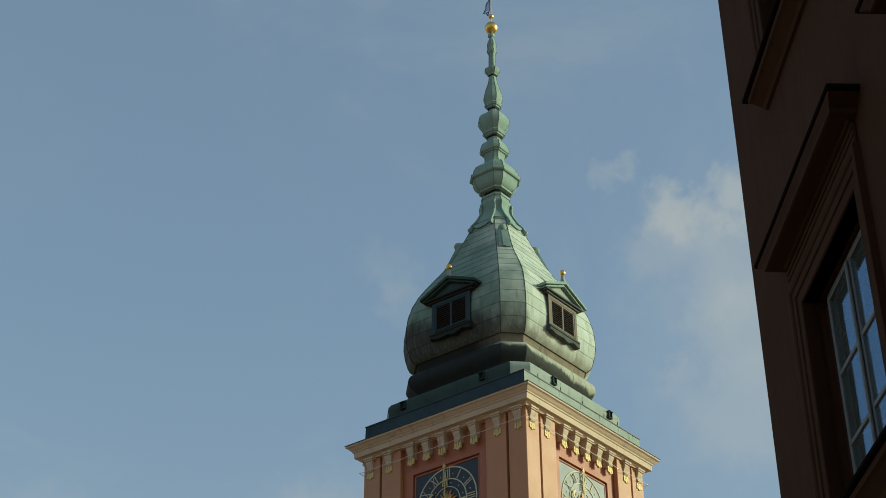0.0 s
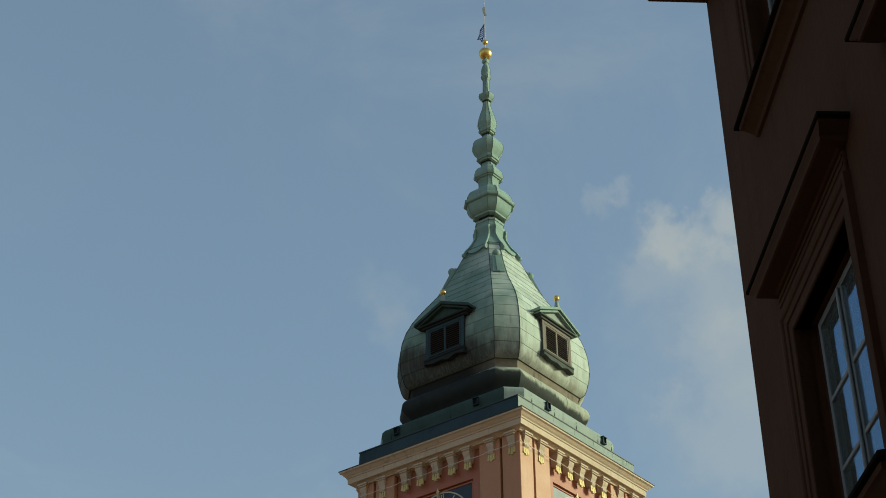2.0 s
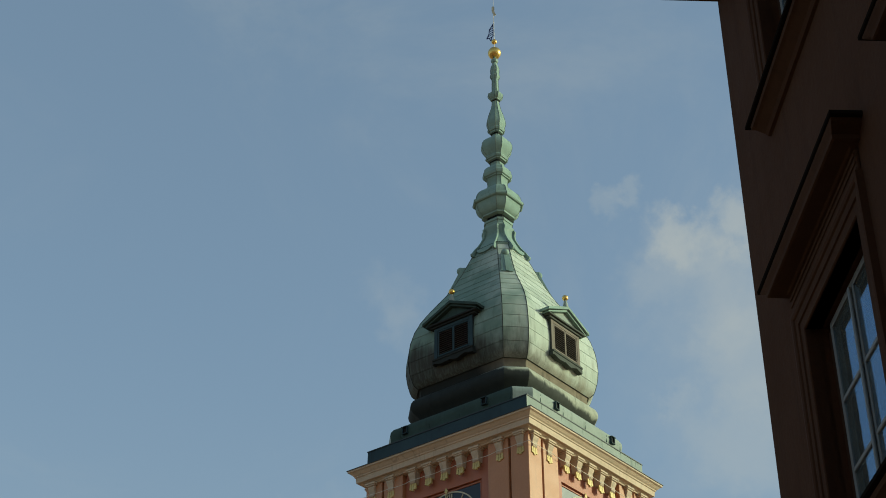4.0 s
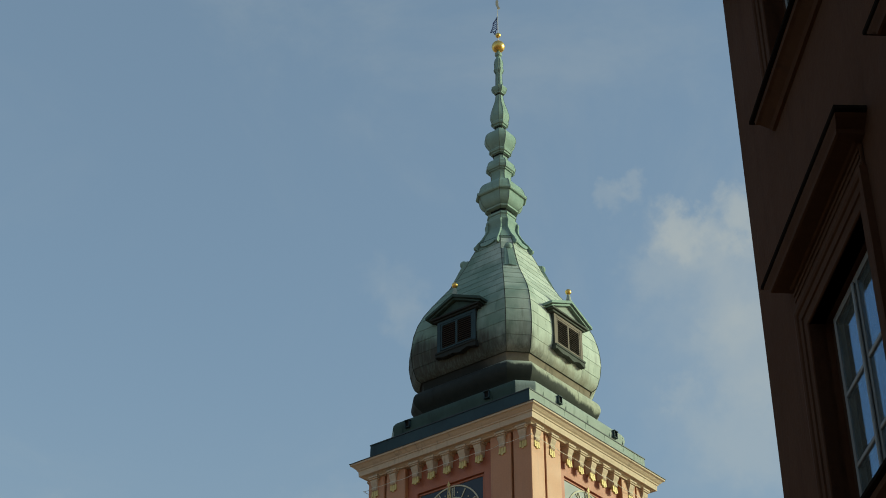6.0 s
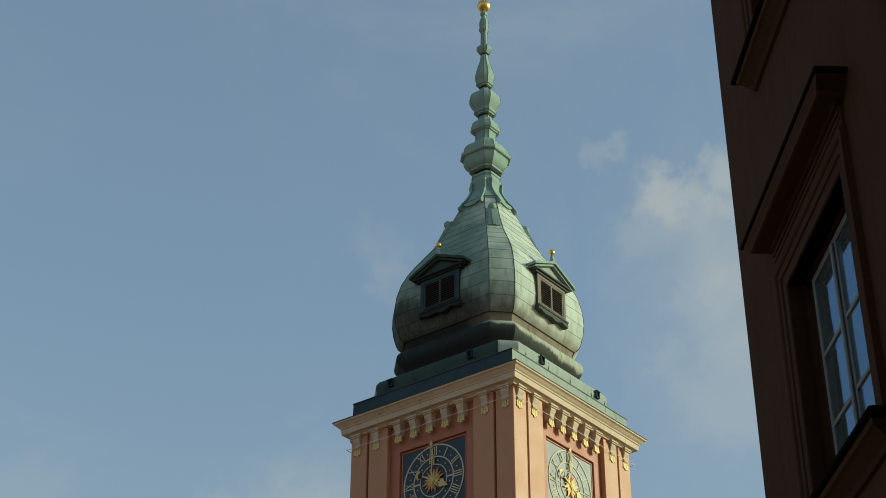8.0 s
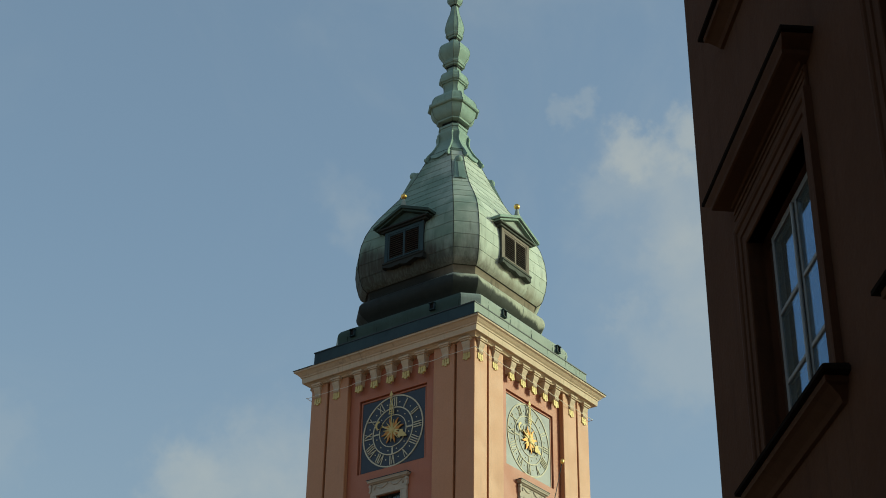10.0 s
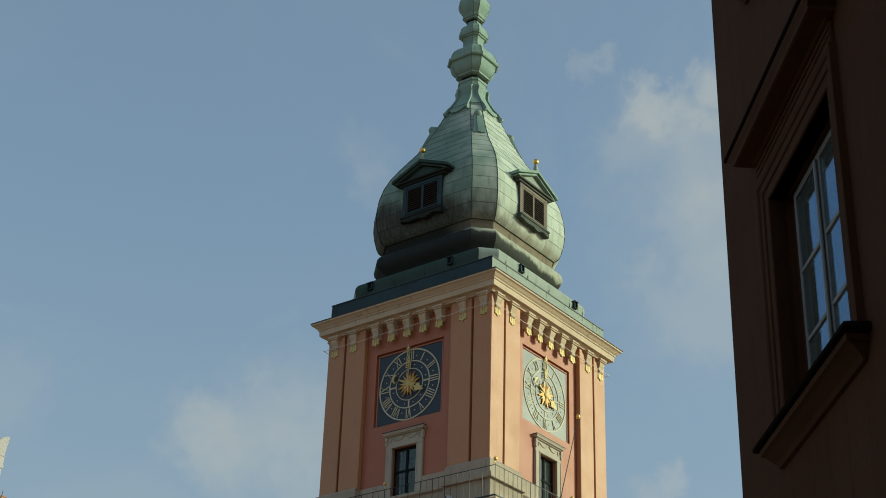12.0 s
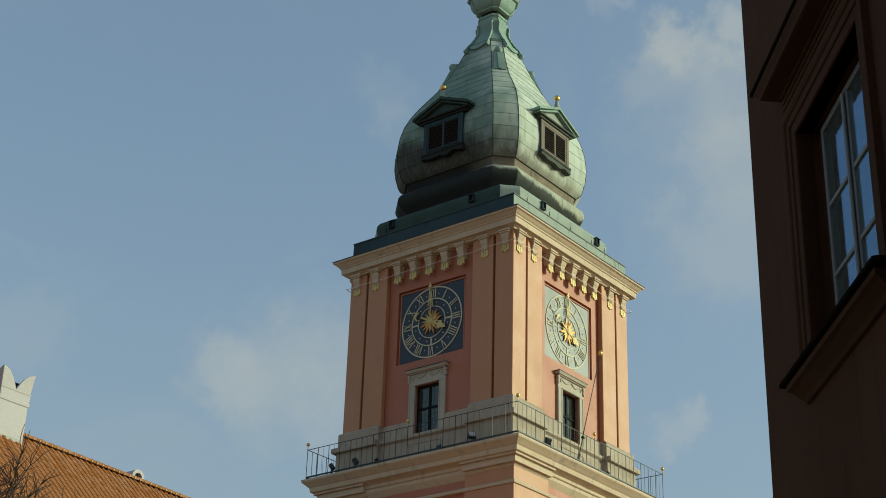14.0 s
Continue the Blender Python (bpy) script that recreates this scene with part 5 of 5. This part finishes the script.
def tile_into(bm, m):
    rows = []
    for down, lift, wide in ((0.0, 0.008, 0.94), (0.27, 0.028, 1.0)):
        rows.append([bm.verts.new(m @ Vector((down, a * wide, h * wide + lift))) for a, h in tile_points()])
    rows.append([bm.verts.new(m @ Vector((0.27, a, h + 0.014))) for a, h in tile_points()])
    for ra, rb in zip(rows, rows[1:]):
        for i in range(len(ra) - 1):
            f = bm.faces.new((ra[i], ra[i + 1], rb[i + 1], rb[i]))
    return bm


tile_me = mesh_of("tile", tile_into(bmesh.new(), Matrix.Identity(4)), M_TILE)
slope = math.atan2(RZ - EAVE_Z, EAVE_X)
ROOF = Matrix.Translation((0, 0, RZ)) @ Matrix.Rotation(slope, 4, "Y")     # local x runs down the slope
rest = bmesh.new()
rng = random.Random(5)
for j in range(40):
    for i in range(110):
        y = -33.0 + 0.25 * i
        m = ROOF @ Matrix.Translation((0.10 + 0.215 * j, y, 0.0)) @ Matrix.Rotation(rng.uniform(-0.02, 0.02), 4, "Z") @ Matrix.Rotation(rng.uniform(-0.012, 0.012), 4, "Y")
        if j < 7 and -25.3 < y < -15.2:
            share("tile", tile_me, wing, m)
        else:
            tile_into(rest, m)
ob = part("tile_field", rest, M_TILE_FIELD, wing, "rows of orange rolled clay tiles")
ob["kind"] = "stuff"
ridge_bm = bmesh.new()
pts = [(0.15 * math.cos(math.pi * i / 6), 0.13 * math.sin(math.pi * i / 6)) for i in range(7)]
ra = [ridge_bm.verts.new((a, 0.0, h - 0.02)) for a, h in pts]
rb = [ridge_bm.verts.new((a * 1.1, 0.275, h * 1.1 - 0.01)) for a, h in pts]
for i in range(6):
    ridge_bm.faces.new((ra[i], ra[i + 1], rb[i + 1], rb[i]))
ridge_me = mesh_of("ridge_tile", ridge_bm, M_TILE)
bed_me = mesh_of("mortar_bed", ball((0.12, 0.0, -0.02), 0.042, 8), M_MORTAR)
for i in range(100):
    y = -33.0 + 0.25 * i
    r = share("ridge_tile", ridge_me, wing, Matrix.Translation((0, y, RZ + 0.008)))
    share("mortar_bed", bed_me, r, Matrix.Translation((0.03, 0.15, 0.02)))

# chimney with horned top
chimney = empty("chimney", Matrix.Translation((0.0, -25.06, -0.04)))
bm = bmesh.new()
rings = []
for s, z in ((0.53, 15.6), (0.525, 17.0), (0.53, 18.02), (0.56, 18.05), (0.565, 18.14), (0.545, 18.17), (0.555, 18.40), (0.575, 18.43), (0.575, 18.45)):
    rings.append([bm.verts.new((x * s, y * s, z)) for x, y in ((-1, -1), (1, -1), (1, 1), (-1, 1))])
for ra, rb in zip(rings, rings[1:]):
    for k in range(4):
        bm.faces.new((ra[k], ra[(k + 1) % 4], rb[(k + 1) % 4], rb[k]))
bm.faces.new(rings[-1])
part("shaft", bm, M_WHITE, chimney, "whitewashed flared chimney shaft")
for k in range(4):
    outline = [(-0.545, 18.452), (0.545, 18.452)]
    for i in range(13):
        u = 1 - 2 * i / 12
        outline.append((0.60 * u, 18.47 + 0.61 * abs(u) ** 0.85 + 0.12 * math.sin(math.pi * abs(u))))
    bm = slab(outline, -0.545, -0.42)
    for v in bm.verts:
        lift = max(0.0, v.co.z - 18.45) / 0.6
        v.co.y -= (0.06 if v.co.y < -0.5 else 0.15) * lift
    bmesh.ops.transform(bm, matrix=turned(k), verts=bm.verts)
    part("horned_crest", bm, M_WHITE, chimney, "whitewashed curved horned crest")
# solid black block paints the dark notch, sized to the camera's view
part("dark_notch_block", boxes((-0.30, 0.30, -0.30, 0.30, 18.454, 18.79)), M_LOUVRE_DARK, chimney)
part("flashing", tube([(0.50, -0.7, 16.95), (0.50, 0.5, 16.95)], 0.03, 6), M_COPPER, chimney, "green copper flashing at the foot")
tagged(chimney, "whitewashed chimney with a horned top on the roof", "chimney")

# round vent on the ridge
vent = empty("ridge_vent", Matrix.Translation((-0.62, -19.05, RZ - 0.0)))
bm = bmesh.new()
ring(bm, 0.16, 0.27, -0.25, 0.25, 24)
bmesh.ops.transform(bm, matrix=Matrix.Rotation(math.pi / 2, 4, "Z"), verts=bm.verts)
part("hood", bm, M_WHITE, vent)
bm = bmesh.new()
bmesh.ops.create_circle(bm, cap_ends=True, segments=24, radius=0.162, matrix=Matrix.Rotation(math.pi / 2, 4, "Y"))
part("opening", bm, M_LOUVRE_DARK, vent)
tagged(vent, "small round white vent on the tiled ridge", "roof vent")


# ---- bare tree ----
def bare_tree(x, y, height, seed):
    r = random.Random(seed)
    tree = empty("bare_tree", Matrix.Translation((x, y, 0)))
    bm = bmesh.new()
    trunk = bmesh.new()

    def limb(p, d, length, radius, level, into):
        pts, q, w = [p.copy()], p.copy(), d.copy()
        n = 5
        for i in range(n):
            w = (w + Vector((r.uniform(-1, 1), r.uniform(-1, 1), r.uniform(-0.5, 0.6))) * 0.34).normalized()
            q = q + w * length / n
            pts.append(q.copy())
        tube(pts, radius, 6 if level < 2 else 3, radius * 0.55, bm=into)
        if level < 4:
            for i in range(2, n + 1):
                for _ in range(3):
                    if r.random() < 0.9:
                        side = Vector((r.uniform(-1, 1), r.uniform(-1, 1), r.uniform(-0.1, 0.9))).normalized()
                        limb(pts[i], (w * 0.55 + side * 0.8).normalized(), length * r.uniform(0.42, 0.62), radius * 0.52, level + 1, bm)
    tube([(0, 0, -0.1), (0.05, 0.02, height * 0.2), (0.0, 0.1, height * 0.42)], 0.17, 10, 0.12, bm=trunk)
    part("trunk", trunk, M_BARK, tree)
    for k in range(4):
        a = k * 1.57 + 0.4
        limb(Vector((0.0, 0.1, height * (0.36 + 0.02 * k))), Vector((math.cos(a) * 0.45, math.sin(a) * 0.45, 1)).normalized(), height * 0.36, 0.07, 1, bm)
    ob = part("crown", bm, M_BARK, tree, "leafless dark reddish twigs")
    ob["kind"] = "stuff"
    tagged(tree, "bare leafless tree with thin dark twigs", "tree")


bare_tree(17.35, -37.9, 9.5, 4)

# ---- plain unseen walls added to close the street behind and beside the camera ----
def unseen_block(x0, x1, y0, y1, h):
    bm = boxes((x0, x1, y0, y1, 0, h), bevel=0.03)
    bmesh.ops.transform(bm, matrix=HOUSE, verts=bm.verts)
    tagged(part("street_wall", bm, M_STREET), "plain unseen ochre wall added to shade and warm the street", "wall", kind="structure")


# they cut sky light off the near house and bounce warm light back
unseen_block(-22, 2.0, 5.5, 12.0, 13.0)
unseen_block(-30, -22.01, -14, 12.0, 13.0)
